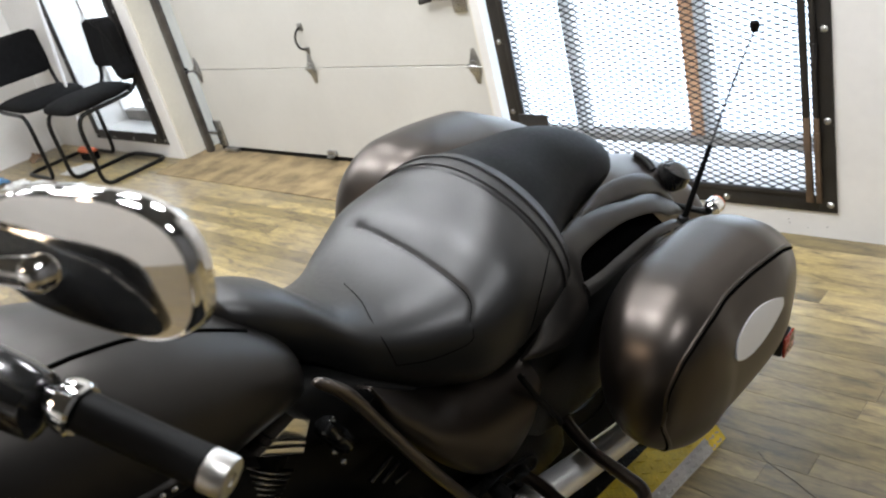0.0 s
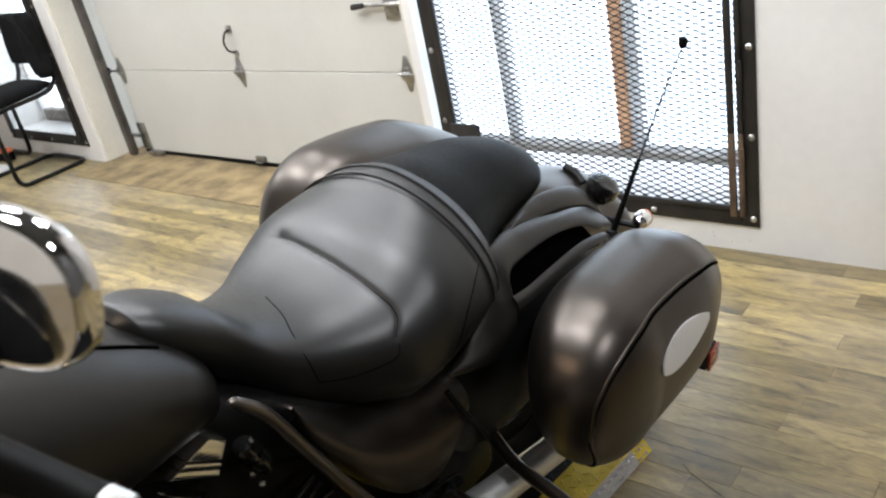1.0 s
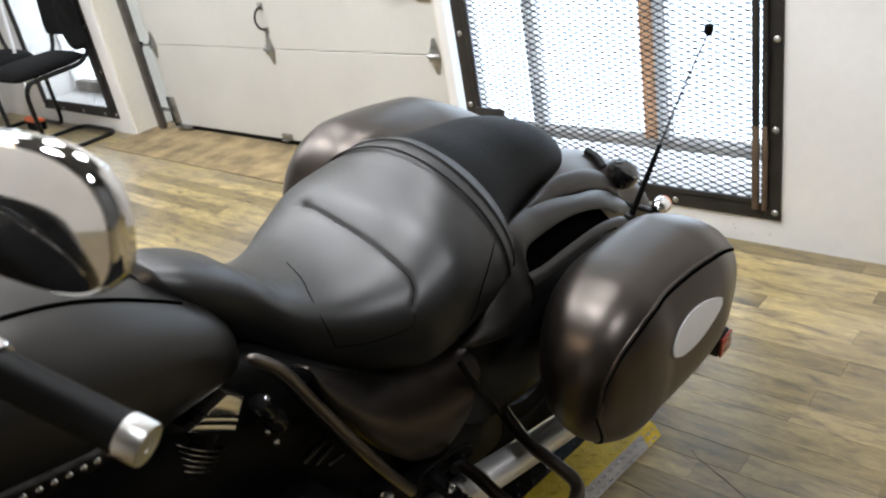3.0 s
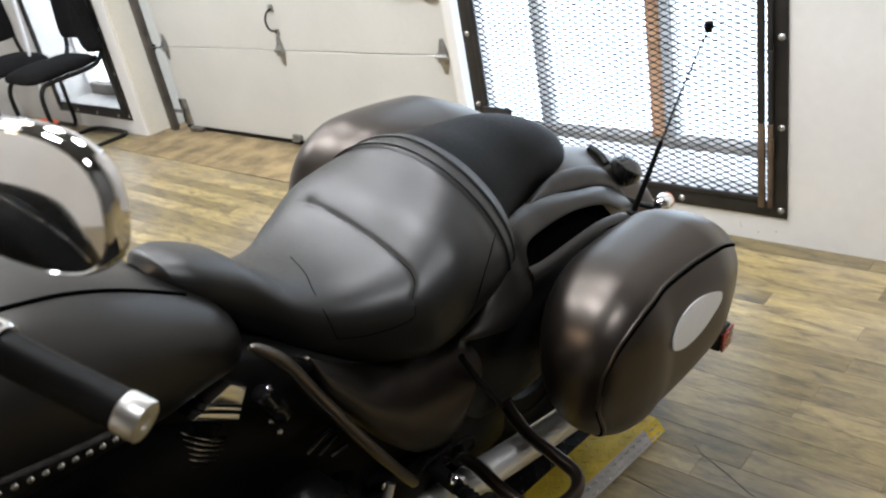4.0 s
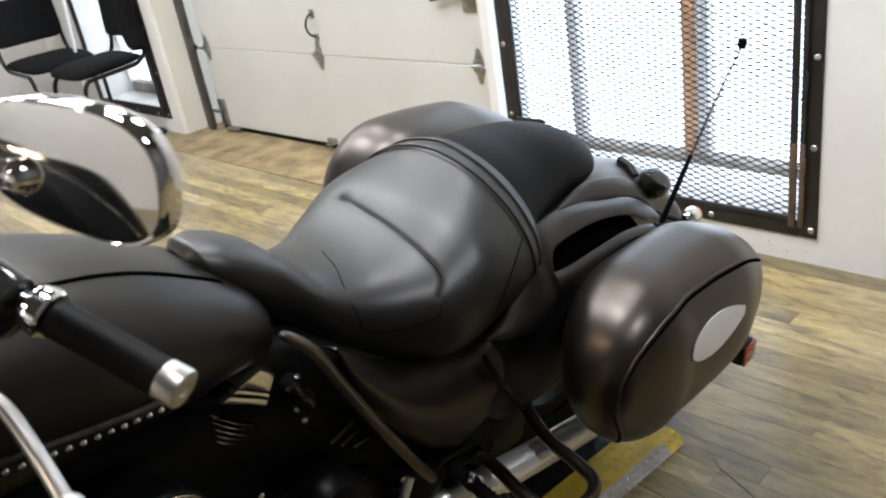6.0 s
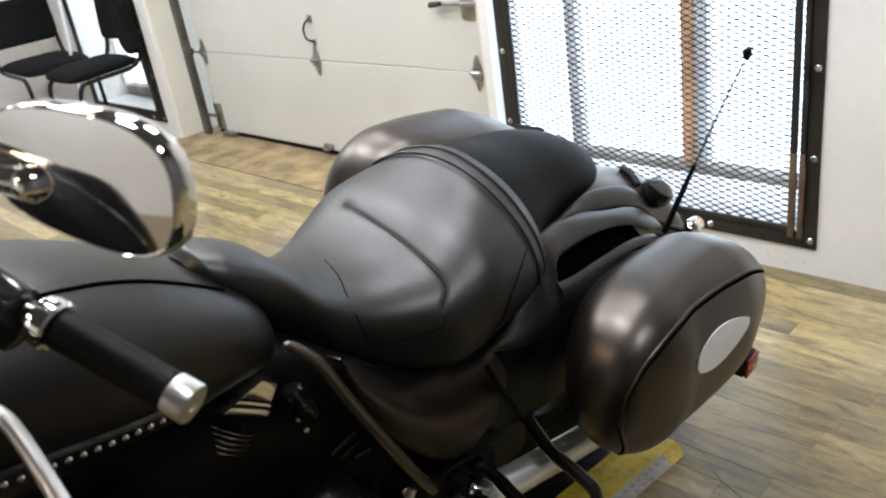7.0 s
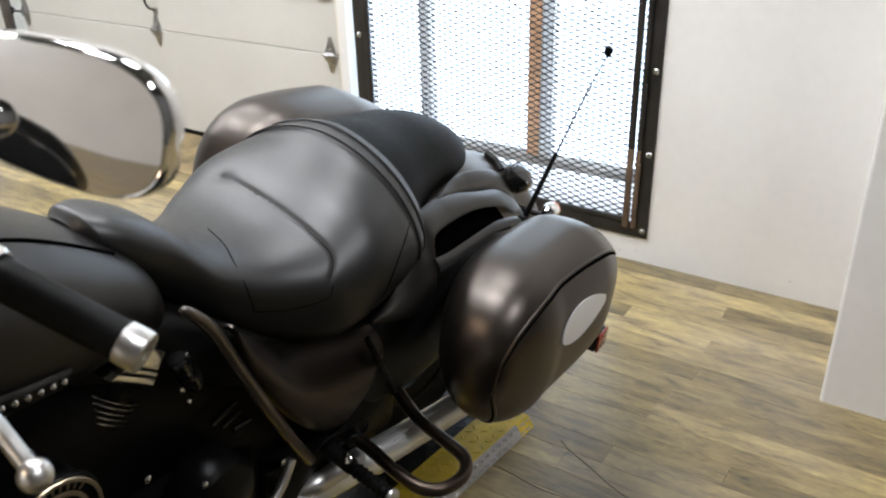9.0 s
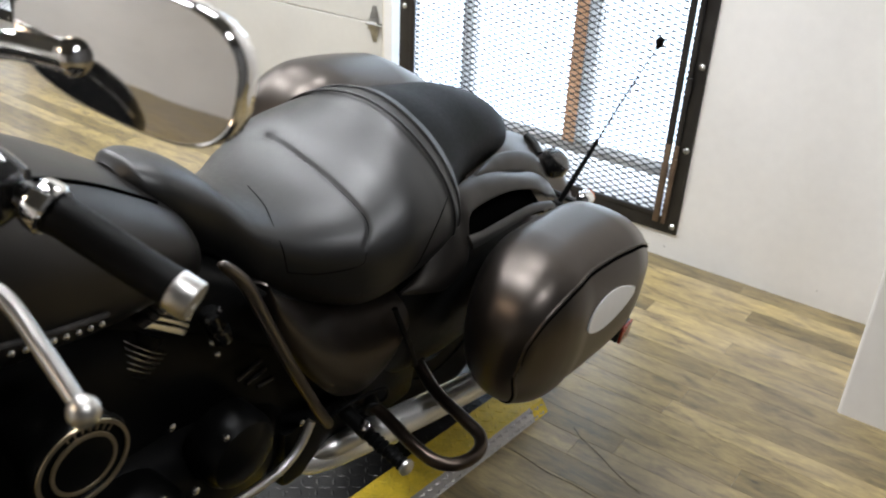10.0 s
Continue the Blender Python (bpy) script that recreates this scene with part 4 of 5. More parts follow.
sig = part("turn_signal", spin([(0, -0.026), (0.01, -0.024), (0.018, -0.013), (0.021, 0.0), (0.021, 0.015)], along((0.208, 5.1, 0.614), (0.222, 6.1, 0.614)), 24), M_CHROME, bike, "chrome turn signal with an orange lens")
part("lens", spin([(0.0213, 0.015), (0.02, 0.021), (0.012, 0.026), (0, 0.028)], along((0.208, 5.1, 0.614), (0.222, 6.1, 0.614)), 24), M_AMBER, sig)
part("signal_stem", rod((0.1, 5.09, 0.6), (0.205, 5.095, 0.6), 0.008, seg=12), M_PLASTIC, sig)
pod = part("tail_lamp", spin([(0, -0.03), (0.028, -0.026), (0.042, -0.005), (0.04, 0.02), (0.02, 0.036), (0, 0.038)], pose(0.1, 5.105, 0.668, -20, 25, 0), 24), M_GLOSS, bike, "small gloss black tail lamp pod")
part("lamp_stem", rod((0.05, 5.09, 0.6), (0.095, 5.105, 0.65), 0.012, seg=12), M_PLASTIC, pod)
part("fender_trim", tube([(0.03, 5.058, 0.735), (0.06, 5.055, 0.725), (0.085, 5.045, 0.71)], 0.009), M_PLASTIC, bike)

# inner fender between seat and bag
part("inner_fender", loft([(4.36, 0, 0.5, 0.14, 0.1, 0.14, 3, 3), (4.44, 0, 0.53, 0.19, 0.13, 0.17, 3, 3), (4.6, 0, 0.55, 0.215, 0.15, 0.2, 3, 3), (4.85, 0, 0.54, 0.2, 0.13, 0.18, 3, 3), (5.0, 0, 0.52, 0.15, 0.1, 0.14, 3, 3)], 30, 40),
     M_PLASTIC, bike, "black plastic inner fender")
# guard loop beside the bag
LOOP = [(0.1, 4.54, 0.43), (0.172, 4.497, 0.42), (0.263, 4.458, 0.405), (0.345, 4.442, 0.4), (0.398, 4.425, 0.4), (0.419, 4.385, 0.4), (0.408, 4.335, 0.4), (0.372, 4.31, 0.4), (0.31, 4.314, 0.4), (0.235, 4.332, 0.4), (0.19, 4.332, 0.405), (0.12, 4.318, 0.41)]
loop = part("guard_loop", tube(LOOP, 0.0135, 8), M_BROWNTUBE, bike, "dark tubular rear guard loop")
for p in (LOOP[1], LOOP[10]):
    part("clamp", rod((p[0] - 0.012, p[1] + 0.008, p[2]), (p[0] + 0.012, p[1] - 0.008, p[2]), 0.018, seg=16), M_PLASTIC, loop)
peg = part("foot_peg", rod((0.245, 4.257, 0.42), (0.35, 4.244, 0.42), 0.013, seg=16), M_RUBBER, bike, "rubber passenger foot peg")
for k in range(7):
    x = 0.262 + 0.0125 * k
    part("peg_ring", rod((x, 4.255 - 0.0015 * k, 0.42), (x + 0.006, 4.2545 - 0.0015 * k, 0.42), 0.0152, seg=16), M_RUBBER, peg)
part("peg_cap", spin([(0.0165, 0), (0.0165, 0.006), (0.012, 0.01), (0, 0.011)], along((0.35, 4.244, 0.42), (0.45, 4.232, 0.42)), 16), M_SATIN, peg)
part("peg_mount", tube([(0.15, 4.27, 0.43), (0.2, 4.262, 0.425), (0.248, 4.257, 0.42)], 0.016), M_PLASTIC, peg)
part("peg_bolt", spin([(0.011, 0), (0.011, 0.006), (0.007, 0.009), (0, 0.01)], along((0.238, 4.258, 0.434), (0.238, 4.2, 0.5)), 12), M_CHROME, peg)

# exhaust
M_PIPE = mat("bright_exhaust_chrome", (0.93, 0.92, 0.9), 0.3, 0.75, vary=0.02, rough_vary=0.01)
pipe = part("muffler", tube([(0.08, 4.12, 0.34), (0.15, 4.21, 0.315), (0.2, 4.38, 0.318), (0.245, 4.55, 0.325), (0.285, 4.72, 0.335), (0.31, 4.86, 0.34)], 0.03, 10, 24, None, [0.012, 0.03, 0.034, 0.032, 0.03, 0.03]), M_PIPE, bike, "long chrome muffler")
part("heat_shield", tube([(0.15, 4.19, 0.33), (0.17, 4.24, 0.338), (0.195, 4.33, 0.342)], 0.02, 8, 18, None, [0.006, 0.024, 0.02]), M_SATIN, pipe)
part("muffler_clamp", tube([(0.2 + 0.037 * math.cos(a), 4.38 + 0.0 * a, 0.318 + 0.037 * math.sin(a)) for a in np.linspace(0, 2 * PI, 25)], 0.004, 1, 8), M_SATIN, pipe)

# plain black block added so the gap by the muffler reads dark
part("gap_block", box((0.05, 4.12, 0.3), (0.165, 4.52, 0.45), 0.02), M_ENGINE, bike, "plain black block added to fill the gap before the muffler")
# engine
def fin_stack(name, c, r, count, pitch, tilt, material, edge, label):
    """A finned cylinder: c its lowest fin's middle, tilted back by some degrees."""
    m = pose(*c, -tilt)
    cyl = part(name, spin([(0, -0.02), (r * 0.72, -0.02), (r * 0.72, count * pitch + 0.01), (0, count * pitch + 0.01)], m, 36), material, bike, label)
    for k in range(count):
        z, q = k * pitch, r * (1 - 0.03 * max(0, count - 1 - k))
        part("fin", spin([(r * 0.6, z), (q - 0.001, z), (q, z + 0.0006), (q, z + 0.0018), (q - 0.001, z + 0.0024), (r * 0.6, z + 0.0024)], m, 40), edge if k >= count - 5 else material, cyl)
    return cyl


rear = fin_stack("cylinder", (0.052, 3.823, 0.627), 0.052, 16, 0.009, 38, M_ENGINE, M_FIN, "black finned engine cylinder with bright fin edges")
SIDE = Matrix(((0, 0, 1, 0), (1, 0, 0, 0), (0, 1, 0, 0), (0, 0, 0, 1)))


def cover_slice(a, b, depth):
    """A slice of the slanted rocker cover between two shares of its height."""
    tl, tr, bl, br = (Vector(q) for q in ((3.938, 0.834), (3.963, 0.812), (3.866, 0.819), (3.934, 0.768)))
    quad = [tl.lerp(bl, a), tl.lerp(bl, b), tr.lerp(br, b), tr.lerp(br, a)]
    return plate([tuple(q) for q in quad], Matrix.Translation((0.04, 0, 0)) @ SIDE, depth, 0.003)


rocker = part("rocker_cover", cover_slice(0.0, 0.56, 0.09), M_FIN, rear, "bright metal rocker cover")
part("rocker_core", cover_slice(0.5, 0.99, 0.082), M_ENGINE, rocker)
part("rocker_rib", cover_slice(0.6, 0.74, 0.092), M_FIN, rocker)
part("rocker_rib", cover_slice(0.79, 1.0, 0.092), M_FIN, rocker)
starter = part("starter_motor", spin([(0, 0), (0.014, 0), (0.018, 0.004), (0.018, 0.03), (0.0165, 0.032), (0.0165, 0.038), (0.018, 0.04), (0.018, 0.066), (0.014, 0.072), (0, 0.072)], along((0.125, 3.982, 0.785), (0.13, 4.014, 0.712)), 28), M_GLOSS, bike, "gloss black ribbed cylinder beside the rocker cover")
part("cap_screw", spin([(0.0045, 0), (0.0045, 0.004), (0, 0.005)], along((0.139, 3.992, 0.792), (0.2, 3.99, 0.85)), 10), M_CHROME, starter)
fin_stack("cylinder", (0.02, 3.6, 0.5), 0.098, 15, 0.0165, -12, M_ENGINE, M_ENGINE, "black finned engine cylinder")
part("crankcase", loft([(3.45, 0.0, 0.42, 0.1, 0.1, 0.1, 3, 3), (3.6, 0.0, 0.42, 0.16, 0.14, 0.14, 3, 3), (3.85, 0.0, 0.42, 0.17, 0.15, 0.14, 3, 3), (4.1, 0.0, 0.42, 0.15, 0.12, 0.12, 3, 3), (4.2, 0.0, 0.42, 0.09, 0.08, 0.08, 3, 3)], 30, 40), M_ENGINE, bike, "black crankcase")
cover = part("round_cover", spin([(0, -0.09), (0.055, -0.09), (0.064, -0.02), (0.068, -0.006), (0.066, 0.002), (0.058, 0.004), (0.056, 0.0), (0.044, 0.0), (0.042, 0.004), (0.03, 0.006), (0, 0.008)], pose(0.226, 3.706, 0.752, 0, 90, 0), 56), M_ENGINE, bike, "round black cover with pale gold rings")
RC = pose(0.226, 3.706, 0.752, 0, 90, 0)
for r in (0.0605, 0.0425):
    part("ring", spin([(r - 0.0032, 0.003), (r - 0.0026, 0.0055), (r + 0.0026, 0.0055), (r + 0.0032, 0.003)], RC, 56), M_GOLD, cover)
for k in range(7):
    a = PI * 0.72 + k * 0.2
    bar = plate([(-0.0012, -0.0042), (0.0012, -0.0042), (0.0012, 0.0042), (-0.0012, 0.0042)], RC @ pose(0.0515 * math.cos(a), 0.0515 * math.sin(a), 0.0005, 0, 0, math.degrees(a) + 90), 0.0016)
    part("mark", bar, M_GOLD, cover)
part("drive_cover", spin([(0.07, -0.06), (0.07, -0.01), (0.062, 0.006), (0.04, 0.016), (0, 0.02)], pose(0.2, 3.988, 0.535, 0, 90, 0), 40), M_ENGINE, bike, "domed black side case")
part("lower_cover", spin([(0.09, -0.06), (0.09, -0.01), (0.08, 0.008), (0.05, 0.018), (0, 0.022)], pose(0.19, 3.8, 0.48, 0, 90, 0), 40), M_ENGINE, bike, "domed black side case")
part("shift_rod", tube([(0.215, 4.13, 0.52), (0.22, 4.1, 0.485), (0.222, 4.055, 0.462), (0.222, 3.98, 0.462), (0.22, 3.9, 0.475), (0.215, 3.8, 0.5)], 0.0085), M_SATIN, bike, "satin metal shift linkage")
for u, v, w in ((0.19, 3.86, 0.68), (0.2, 3.83, 0.56), (0.2, 3.89, 0.53), (0.2, 3.85, 0.52), (0.12, 3.99, 0.72), (0.12, 4.0, 0.69), (0.19, 4.13, 0.5), (0.2, 3.95, 0.6)):
    part("bolt", spin([(0.0065, 0), (0.0065, 0.005), (0.004, 0.007), (0, 0.0075)], pose(u, v, w, 0, 90, 0), 10), M_CHROME, bike)
for a, b in (((4.034, 0.619), (4.09, 0.63)), ((4.054, 0.599), (4.1, 0.606)), ((4.078, 0.577), (4.118, 0.572))):
    part("case_rib", rod((0.13, *a), (0.128, *b), 0.005, seg=12), M_GLOSS, bike)
part("cable", tube([(0.18, 4.2, 0.44), (0.2, 4.25, 0.47), (0.21, 4.34, 0.46), (0.2, 4.36, 0.41), (0.18, 4.3, 0.4)], 0.0035), M_RUBBER, bike, "black looped cable")
part("cover_strap", tube([(0.215, 4.335, 0.66), (0.225, 4.36, 0.6), (0.215, 4.4, 0.54), (0.2, 4.44, 0.48), (0.19, 4.47, 0.43)], 0.006), M_RUBBER, bike, "black hose down to the guard loop")

# studs along the bib
for k in range(27):
    v = 3.335 + 0.0172 * k
    part("stud", spin([(0.0048, 0), (0.0042, 0.0022), (0.0022, 0.0036), (0, 0.004)], pose(tank_side(v, bib_line(v) - 0.002) + 0.0045, v, bib_line(v) - 0.002, 0, 80, 0), 12), M_CHROME, bib)
part("bib_edge", tube([(tank_side(v, bib_line(v) + 0.013) + 0.004, v, bib_line(v) + 0.013) for v in np.linspace(3.3, 3.79, 30)], 0.004, 1, 8), mat("grey_piping", (0.045, 0.042, 0.04), 0.9, vary=0.6, scale=60, spec=0.1), bib, "frayed grey bib edge")

# handlebar, grip, lever, mirror
GI, GO = Vector((0.388, 3.624, 1.216)), Vector((0.515, 3.672, 1.164))
gd = (GO - GI).normalized()
bars = part("handlebar", tube([(0.0, 3.4, 1.2), (0.14, 3.46, 1.25), (0.28, 3.568, 1.252), tuple(GI)], 0.0125, 10), M_GLOSS, bike, "black handlebar")
grip = part("grip", spin([(0, 0), (0.0165, 0), (0.0175, 0.004), (0.0168, 0.012), (0.0168, 0.1), (0.0172, 0.108), (0, 0.108)], along(GI, GO), 32), M_RUBBER, bars, "black rubber grip")
part("grip_end", spin([(0, 0.1085), (0.0168, 0.1085), (0.0176, 0.1095), (0.0176, 0.1275), (0.0166, 0.129), (0.006, 0.1292), (0.005, 0.128), (0, 0.128)], along(GI, GO), 40), M_SATIN, bars, "satin chrome grip end cap")
part("grip_collar", spin([(0.015, -0.02), (0.0205, -0.018), (0.0222, -0.012), (0.0222, -0.003), (0.02, -0.0005), (0.01, -0.0005)], along(GI, GO), 40), M_CHROME, bars, "chrome grip collar")
part("switch_housing", loft([(-0.045, 0, 0, 0.012, 0.012, 0.012, 2.5, 2.5), (-0.04, 0, 0, 0.024, 0.026, 0.024, 3, 3), (0.0, 0, 0, 0.026, 0.03, 0.026, 3.2, 3), (0.04, 0, 0, 0.024, 0.026, 0.024, 3, 3), (0.045, 0, 0, 0.012, 0.012, 0.012, 2.5, 2.5)], 20, 32,
     shape=lambda u, v, w: tuple(Vector((0.325, 3.592, 1.236)) + float(v) * gd + float(u) * Vector((-0.35, 0.93, 0.06)) + float(w) * Vector((0.28, 0.02, 0.96)))), M_GLOSS, bars, "black switch housing")
for k, (dx, dz) in enumerate(((0.012, 0.03), (-0.01, 0.031), (-0.028, 0.028))):
    c = Vector((0.325, 3.592, 1.236)) + dx * gd + Vector((0.004 * k, -0.006, dz))
    part("switch", spin([(0.0075, -0.004), (0.0075, 0.003), (0.005, 0.006), (0, 0.007)], Matrix.Translation(c), 14), M_SATIN if k else M_PLASTIC, bars)
BALL = Vector((0.523, 3.553, 1.146))
lever = part("clutch_lever", tube([(0.34, 3.485, 1.21), (0.39, 3.52, 1.204), (0.418, 3.545, 1.201), (0.436, 3.555, 1.192), (0.475, 3.556, 1.168), tuple(BALL)], 0.0066, 8, 18), M_SATIN, bars, "satin silver clutch lever with a ball end")
part("lever_ball", spin([(0.012 * math.sin(q), -0.012 * math.cos(q)) for q in np.linspace(0, PI, 13)], Matrix.Translation(BALL), 24), M_SATIN, lever)
part("lever_perch", loft([(-0.03, 0, 0, 0.01, 0.01, 0.01, 2.5, 2.5), (-0.02, 0, 0, 0.016, 0.016, 0.016, 3, 3), (0.03, 0, 0, 0.014, 0.012, 0.012, 3, 3), (0.04, 0, 0, 0.006, 0.006, 0.006, 2.5, 2.5)], 16, 24,
     shape=lambda u, v, w: (0.29 + v, 3.56 + u * 1.3, 1.228 + w)), M_SATIN, bars)
MC = Vector((0.466, 3.647, 1.365))
ME1 = Vector((0.93, 0.32, -0.1)).normalized()
MN = Vector((0.3, -0.94, 0.13))
MN = (MN - MN.dot(ME1) * ME1).normalized()
ME2 = MN.cross(ME1)
if ME2.z < 0:
    ME2 = -ME2


def mirror_shell():
    bm = bmesh.new()
    rings = []
    prof = [(f, 0.0115 - 0.0035 * f * f) for f in (0.0, 0.2, 0.4, 0.6, 0.75, 0.9, 0.935)] + [(0.941, 0.0079)]
    prof += [(0.94 + 0.06 * math.sin(q), -0.003 + 0.0116 * math.cos(q)) for q in np.linspace(0.25, PI / 2, 8)] + [(1.0, -0.008), (0.97, -0.011), (0.94, -0.0115)]
    for f, h in prof:
        if f == 0:
            rings.append([bm.verts.new(MC + h * MN)])
            continue
        row = []
        for k in range(64):
            a = 2 * PI * k / 64
            c, s = math.cos(a), math.sin(a)
            x = 0.088 * f * math.copysign(abs(c) ** 0.74, c)
            y = 0.048 * f * math.copysign(abs(s) ** 0.74, s) * (1.0 + 0.14 * x / 0.088)
            row.append(bm.verts.new(MC + x * ME1 + y * ME2 + h * MN))
        rings.append(row)
    for a, b in zip(rings, rings[1:]):
        for k in range(64):
            j = (k + 1) % 64
            if len(a) == 1:
                bm.faces.new((a[0], b[k], b[j]))
            else:
                bm.faces.new((a[k], a[j], b[j], b[k]))
    return bm


mirror = part("mirror", mirror_shell(), M_CHROME, bars, "chrome rear-view mirror shell")
bm = bmesh.new()
bm.faces.new([bm.verts.new(MC + 0.082 * math.copysign(abs(math.cos(2 * PI * k / 48)) ** 0.8, math.cos(2 * PI * k / 48)) * ME1 + 0.046 * math.copysign(abs(math.sin(2 * PI * k / 48)) ** 0.8, math.sin(2 * PI * k / 48)) * (1 + 0.14 * math.cos(2 * PI * k / 48)) * ME2 - 0.0113 * MN) for k in range(48)])
bmesh.ops.solidify(bm, geom=bm.faces[:], thickness=0.002)
part("mirror_glass", bm, M_CHROME, mirror)
J = MC - 0.035 * ME1 - 0.012 * ME2 + 0.012 * MN
part("mirror_stalk", tube([tuple(J), (0.375, 3.61, 1.35), (0.32, 3.592, 1.326), (0.285, 3.58, 1.305), (0.275, 3.573, 1.25)], 0.008, 8, 16, None, [0.012, 0.0105, 0.009, 0.008, 0.008]), M_CHROME, mirror)
part("mirror_joint", spin([(0.0125 * math.sin(q), -0.013 * math.cos(q)) for q in np.linspace(0, PI, 13)], Matrix.Translation(J), 24), M_CHROME, mirror)

# the bar's other half and the fairing, which the chrome mirror shows
part("handlebar_half", tube([(0.0, 3.4, 1.2), (-0.14, 3.46, 1.25), (-0.28, 3.568, 1.252), (-0.378, 3.612, 1.222)], 0.0125, 10), M_GLOSS, bars)
part("grip", rod((-0.378, 3.612, 1.222), (-0.503, 3.658, 1.181), 0.018, seg=24), M_RUBBER, bars, "black rubber grip")
part("fork_fairing", loft([(2.98, 0, 1.09, 0.24, 0.11, 0.11, 2.6, 2.6), (3.0, 0, 1.1, 0.3, 0.155, 0.14, 2.6, 2.6), (3.08, 0, 1.11, 0.33, 0.18, 0.15, 2.6, 2.6), (3.14, 0, 1.11, 0.32, 0.17, 0.14, 2.6, 2.6)], 24, 56), M_GLOSS, bike, "gloss black fork-mounted fairing")
part("fairing_trim", tube([(0.322 * math.cos(a), 3.145, 1.11 + 0.173 * math.sin(a)) for a in np.linspace(0, PI, 40)], 0.006, 1, 8), M_CHROME, bike)
# front end, which the chrome mirror shows
nac = part("headlight_nacelle", loft([(2.96, 0, 1.02, 0.05, 0.05, 0.05, 2.2, 2.2), (2.98, 0, 1.02, 0.1, 0.1, 0.1, 2.3, 2.3), (3.08, 0, 1.03, 0.14, 0.14, 0.13, 2.4, 2.3), (3.2, 0, 1.06, 0.15, 0.13, 0.13, 2.5, 2.4), (3.3, 0, 1.08, 0.1, 0.09, 0.1, 2.5, 2.4)], 30, 40), M_GLOSS, bike, "gloss black headlight nacelle")
part("headlight_rim", spin([(0.085, -0.02), (0.092, -0.01), (0.09, 0.006), (0.08, 0.008)], along((0, 2.972, 1.02), (0, 1.9, 0.96)), 40), M_CHROME, nac)
for s in (-0.11, 0.11):
    part("fork_leg", rod((s, 3.22, 1.02), (s, 2.86, 0.36), 0.03, seg=20), M_GLOSS, bike, "black fork leg")
fw = part("front_wheel", spin([(0.16, -0.04), (0.22, -0.045), (0.22, 0.045), (0.16, 0.04), (0.16, -0.04)], pose(0, 2.83, 0.345, 0, 90, 0), 48), M_ENGINE, bike)
part("tyre", spin([(0.22, -0.05), (0.27, -0.064), (0.3, -0.05), (0.317, 0), (0.3, 0.05), (0.27, 0.064), (0.22, 0.05), (0.22, -0.05)], pose(0, 2.83, 0.345, 0, 90, 0), 64), M_RUBBER, fw)
part("front_fender", loft([(2.52, 0, 0.5, 0.05, 0.03, 0.03, 2.3, 2.3), (2.6, 0, 0.58, 0.085, 0.05, 0.06, 2.4, 2.4), (2.83, 0, 0.65, 0.09, 0.06, 0.06, 2.4, 2.4), (3.05, 0, 0.58, 0.085, 0.05, 0.06, 2.4, 2.4), (3.15, 0, 0.48, 0.05, 0.03, 0.03, 2.3, 2.3)], 30, 32), M_PAINT, bike, "matte black front fender")

# ---- chairs, broom, clutter ----


def cantilever_chair(m, label):
    """A cantilever chair that faces -y: one bent tube, padded seat and back."""
    ch = thing("visitor_chair", label, "chair", m, "visitor chairs")
    for s in (-1, 1):
        x = 0.245 * s
        p = [(x, 0.3, 0.97), (x, 0.27, 0.72), (x, 0.25, 0.6), (x, 0.2, 0.53), (x, 0.12, 0.505), (x, -0.14, 0.49), (x, -0.2, 0.475), (x, -0.235, 0.4), (x, -0.235, 0.2), (x, -0.235, 0.075), (x, -0.2, 0.02), (x, -0.1, 0.0125), (x, 0.16, 0.0125), (x * 0.97, 0.2, 0.0125), (x * 0.8, 0.235, 0.0125), (x * 0.4, 0.245, 0.0125), (0, 0.245, 0.0125)]
        part("leg_tube", tube(p, 0.0145, 5, 12), M_CHAIRTUBE, ch)
    bm = loft([(-0.25, 0, 0.515, 0.17, 0.006, 0.012, 3, 3), (-0.24, 0, 0.518, 0.215, 0.026, 0.024, 3, 3), (-0.2, 0, 0.522, 0.24, 0.042, 0.034, 3, 3), (-0.08, 0, 0.53, 0.25, 0.05, 0.036, 3, 3), (0.1, 0, 0.538, 0.25, 0.042, 0.034, 3, 3), (0.19, 0, 0.546, 0.242, 0.032, 0.028, 3, 3), (0.225, 0, 0.55, 0.2, 0.012, 0.014, 3, 3)], 24, 40)
    part("seat", bm, M_CHAIR, ch, "black fabric seat")
    bm = loft([(0.665, 0, 0, 0.2, 0.008, 0.01, 4, 4), (0.68, 0, 0, 0.245, 0.02, 0.02, 4, 4), (0.8, 0, 0, 0.255, 0.022, 0.022, 4, 4), (0.96, 0, 0, 0.255, 0.022, 0.02, 4, 4), (0.985, 0, 0, 0.22, 0.008, 0.01, 4, 4)], 24, 40,
              shape=lambda u, v, w: (u, 0.262 + (v - 0.665) * 0.1 - w + 0.35 * u * u * -1, v))
    part("backrest", bm, M_CHAIR, ch, "black fabric backrest")
    return ch


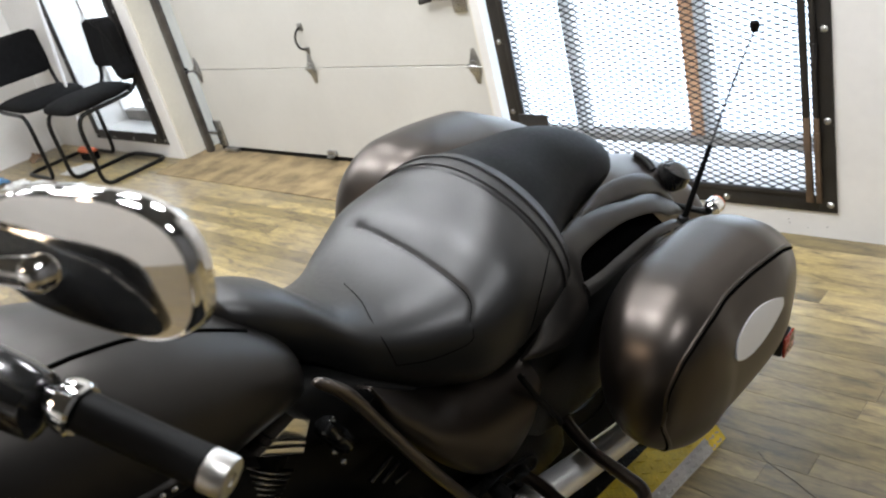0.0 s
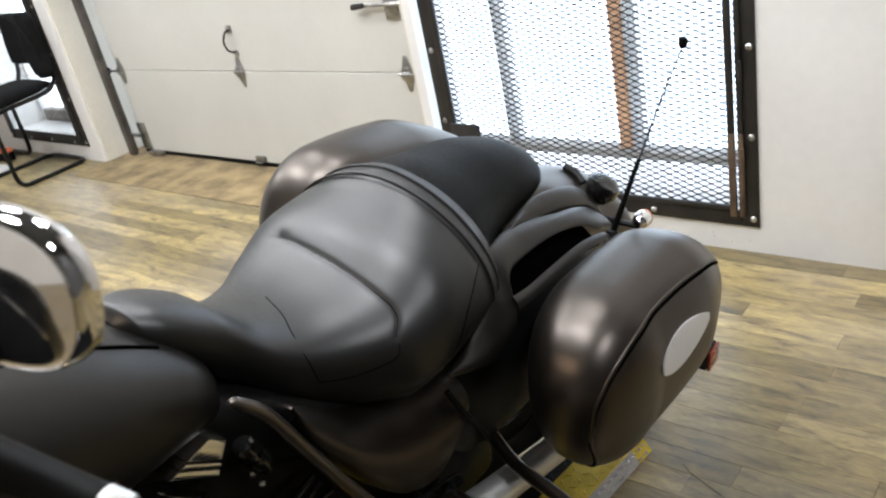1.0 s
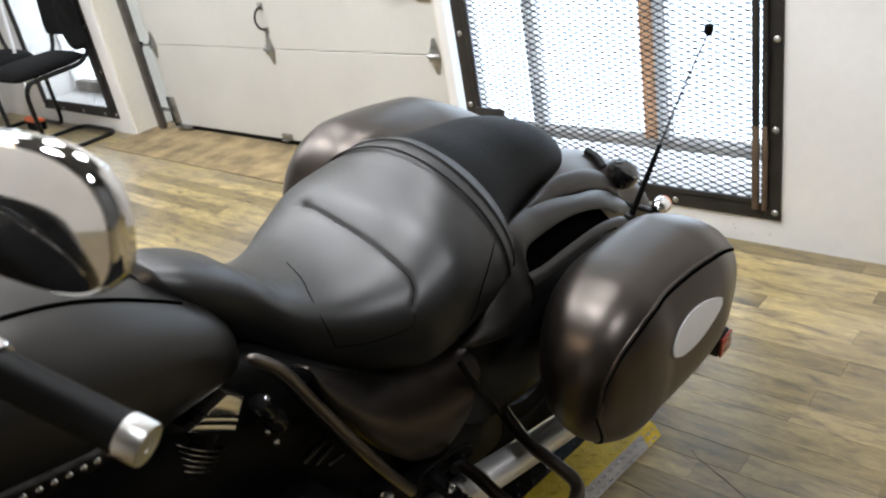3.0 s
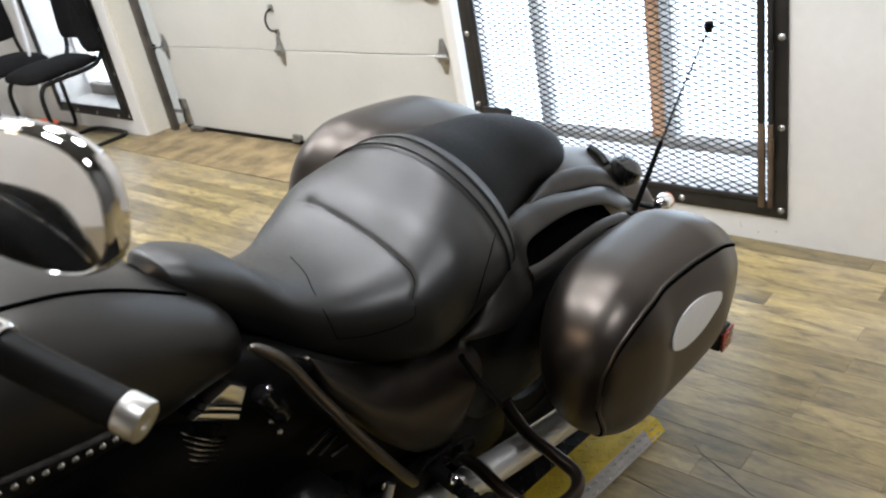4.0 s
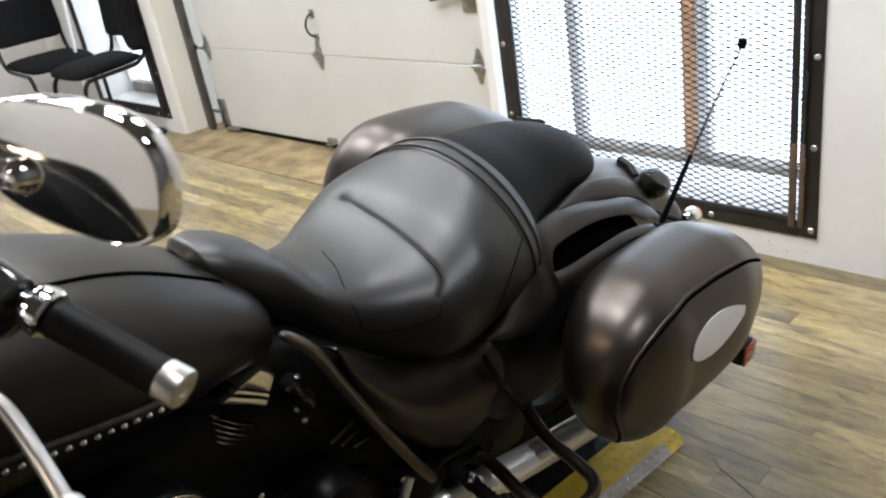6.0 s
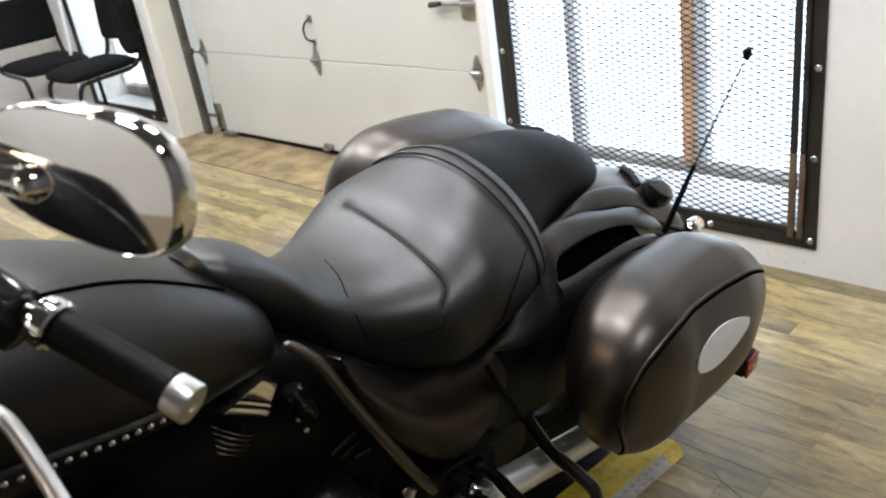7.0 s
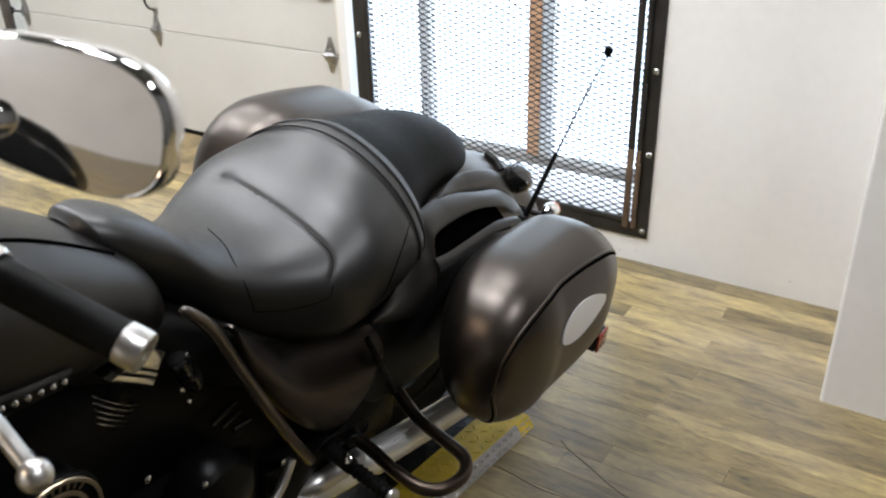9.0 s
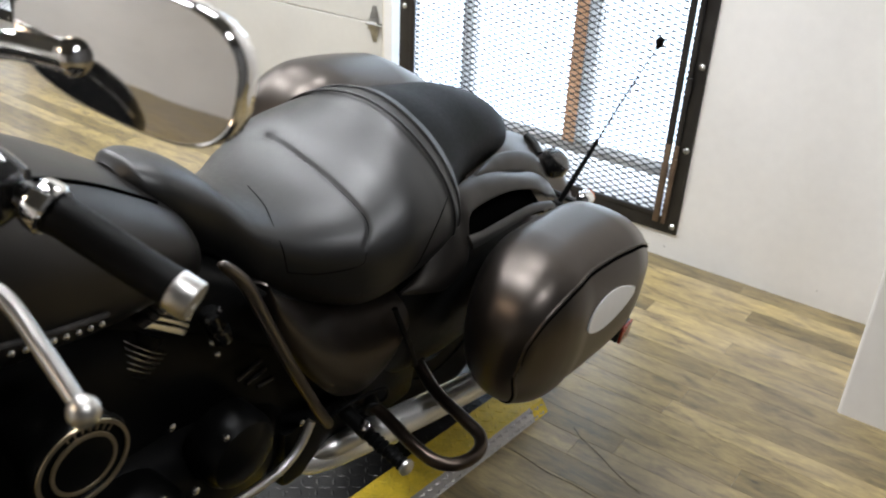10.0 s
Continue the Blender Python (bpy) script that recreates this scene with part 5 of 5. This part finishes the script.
cantilever_chair(pose(-3.22, 5.77, 0), "black cantilever chair with fabric seat, backed against the window")
cantilever_chair(pose(-3.94, 5.74, 0, 0, 0, 90), "black cantilever chair with fabric seat beside the white wall")
jacket = thing("jacket", "dark jacket hung over the chair's backrest corner", "jacket", pose(-2.96, 6.0, 0.0))
part("cloth", loft([(0.6, 0, 0, 0.06, 0.03, 0.03, 3, 3), (0.64, 0, 0, 0.09, 0.045, 0.045, 3, 3), (0.8, 0, 0, 0.085, 0.05, 0.04, 2.6, 3), (0.95, 0, 0, 0.09, 0.045, 0.045, 2.6, 3), (1.0, 0, 0, 0.05, 0.03, 0.03, 3, 3)], 30, 30,
     shape=lambda u, v, w: (u + 0.008 * math.sin(23 * v), -0.045 + w + 0.01 * math.sin(31 * u + 17 * v), v)), M_CHAIR, jacket)

broom = thing("broom", "white-handled broom with an orange head leaning on the wall", "broom", pose(-3.86, 5.86, 0))
part("pole", rod((0, 0, 0.06), (0.24, 0.05, 1.6), 0.012, seg=14), M_POLE, broom, "white pole")
part("head", loft([(-0.03, 0, 0.075, 0.11, 0.012, 0.012, 4, 4), (0.0, 0, 0.08, 0.125, 0.02, 0.015, 4, 4), (0.03, 0, 0.075, 0.11, 0.012, 0.012, 4, 4)], 8, 28), M_ORANGE, broom, "orange plastic head")
part("bristles", loft([(-0.03, 0, 0.03, 0.1, 0.035, 0.03, 5, 5), (0.03, 0, 0.03, 0.1, 0.035, 0.03, 5, 5)], 4, 28), M_CHAIR, broom, "dark bristles")


def crumple(name, label, category, c, sx, sy, h, material, seed):
    rng = random.Random(seed)
    n, g = 16, []
    for i in range(n):
        row = []
        for j in range(n):
            a, b = i / (n - 1) * 2 - 1, j / (n - 1) * 2 - 1
            e = max(0.0, 1 - (a * a + b * b) * 0.5)
            row.append((c[0] + sx * a * (1 + 0.12 * rng.uniform(-1, 1)), c[1] + sy * b * (1 + 0.12 * rng.uniform(-1, 1)), 0.003 + h * e * (0.35 + 0.65 * abs(noise.noise(Vector((a * 2.3 + seed, b * 2.3, seed)))))))
        g.append(row)
    ob = mesh_ob(name, sheet(g, 0.002), material)
    return tagged(ob, label, category)


crumple("rag", "blue cloth rag crumpled on the floor", "rag", (-4.35, 5.27), 0.12, 0.1, 0.09, M_BLUE, 3)
crumple("paper", "white crumpled paper on the floor by the chairs", "paper", (-4.02, 5.33), 0.1, 0.08, 0.06, M_PAPER, 5)
crumple("paper", "white crumpled paper on the floor by the chairs", "paper", (-3.8, 5.4), 0.12, 0.06, 0.04, M_PAPER, 8)
crumple("dustpan", "grey plastic dustpan lying under the chairs", "dustpan", (-3.66, 5.68), 0.15, 0.1, 0.03, M_ALU, 11)
crumple("dry_leaf", "brown dry leaf near the white wall", "leaf", (-4.55, 5.72), 0.05, 0.06, 0.1, M_LEAF, 14)
# two scratch lines in the floor, built as thin raised tubes
cord = mesh_ob("cord", tube([(1.655, 4.96, 0.0012), (1.69, 4.935, 0.0012), (1.76, 4.905, 0.0012), (1.83, 4.87, 0.0012), (1.9, 4.845, 0.0012)], 0.0009), mat("scratch_brown", (0.09, 0.07, 0.05), 0.7))
tagged(cord, "thin dark scratch line on the plank floor", "cord")
scrap = mesh_ob("cord", tube([(1.566, 4.782, 0.0012), (1.6, 4.779, 0.0012), (1.64, 4.772, 0.0012), (1.694, 4.767, 0.0012), (1.76, 4.77, 0.0012), (1.824, 4.766, 0.0012)], 0.0009), bpy.data.materials["scratch_brown"])
tagged(scrap, "thin dark scratch line on the floor beside the ramp", "cord")

# added out of view: keeps bright floor out of the bike's lower reflections
mat_ob = mesh_ob("unseen_mat", box((1.66, 2.5, 0.0003), (2.95, 4.3, 0.012), 0.004), M_RUBBER)
tagged(mat_ob, "unseen black mat added to darken the bike's lower reflections", "mat")

# ---- floor planks ----
PW, PLEN = 0.078, 0.95
sizes = {}
rest = bmesh.new()
rng = random.Random(7)
y = 6.104
while y > SOUTH:
    x = WEST - rng.uniform(0, PLEN)
    while x < EAST:
        a, b = max(x, WEST), min(x + PLEN, EAST)
        pieces = [(a, b)]
        y0 = y - PW
        if y > 5.8 and b > DOOR_L and a < DOOR_R:
            pieces = [(a, min(b, DOOR_L)), (max(a, DOOR_R), b)]
        for p, q in pieces:
            if q - p < 0.03:
                continue
            if y0 > 3.95:
                key = round(q - p, 2)
                if key not in sizes:
                    sizes[key] = plank_data(key, PW)
                ob = new("plank", sizes[key])
                ob.location = (p, y0, 0)
                ob.parent = floor
            else:
                box((p + 0.0006, y0 + 0.0006, -0.0058), (q - 0.0006, y - 0.0006, 0), 0, rest)
        x += PLEN
    y -= PW
other = mesh_ob("plank_field", rest, M_PLANK, False)
other.parent = floor
tagged(other, kind="stuff")
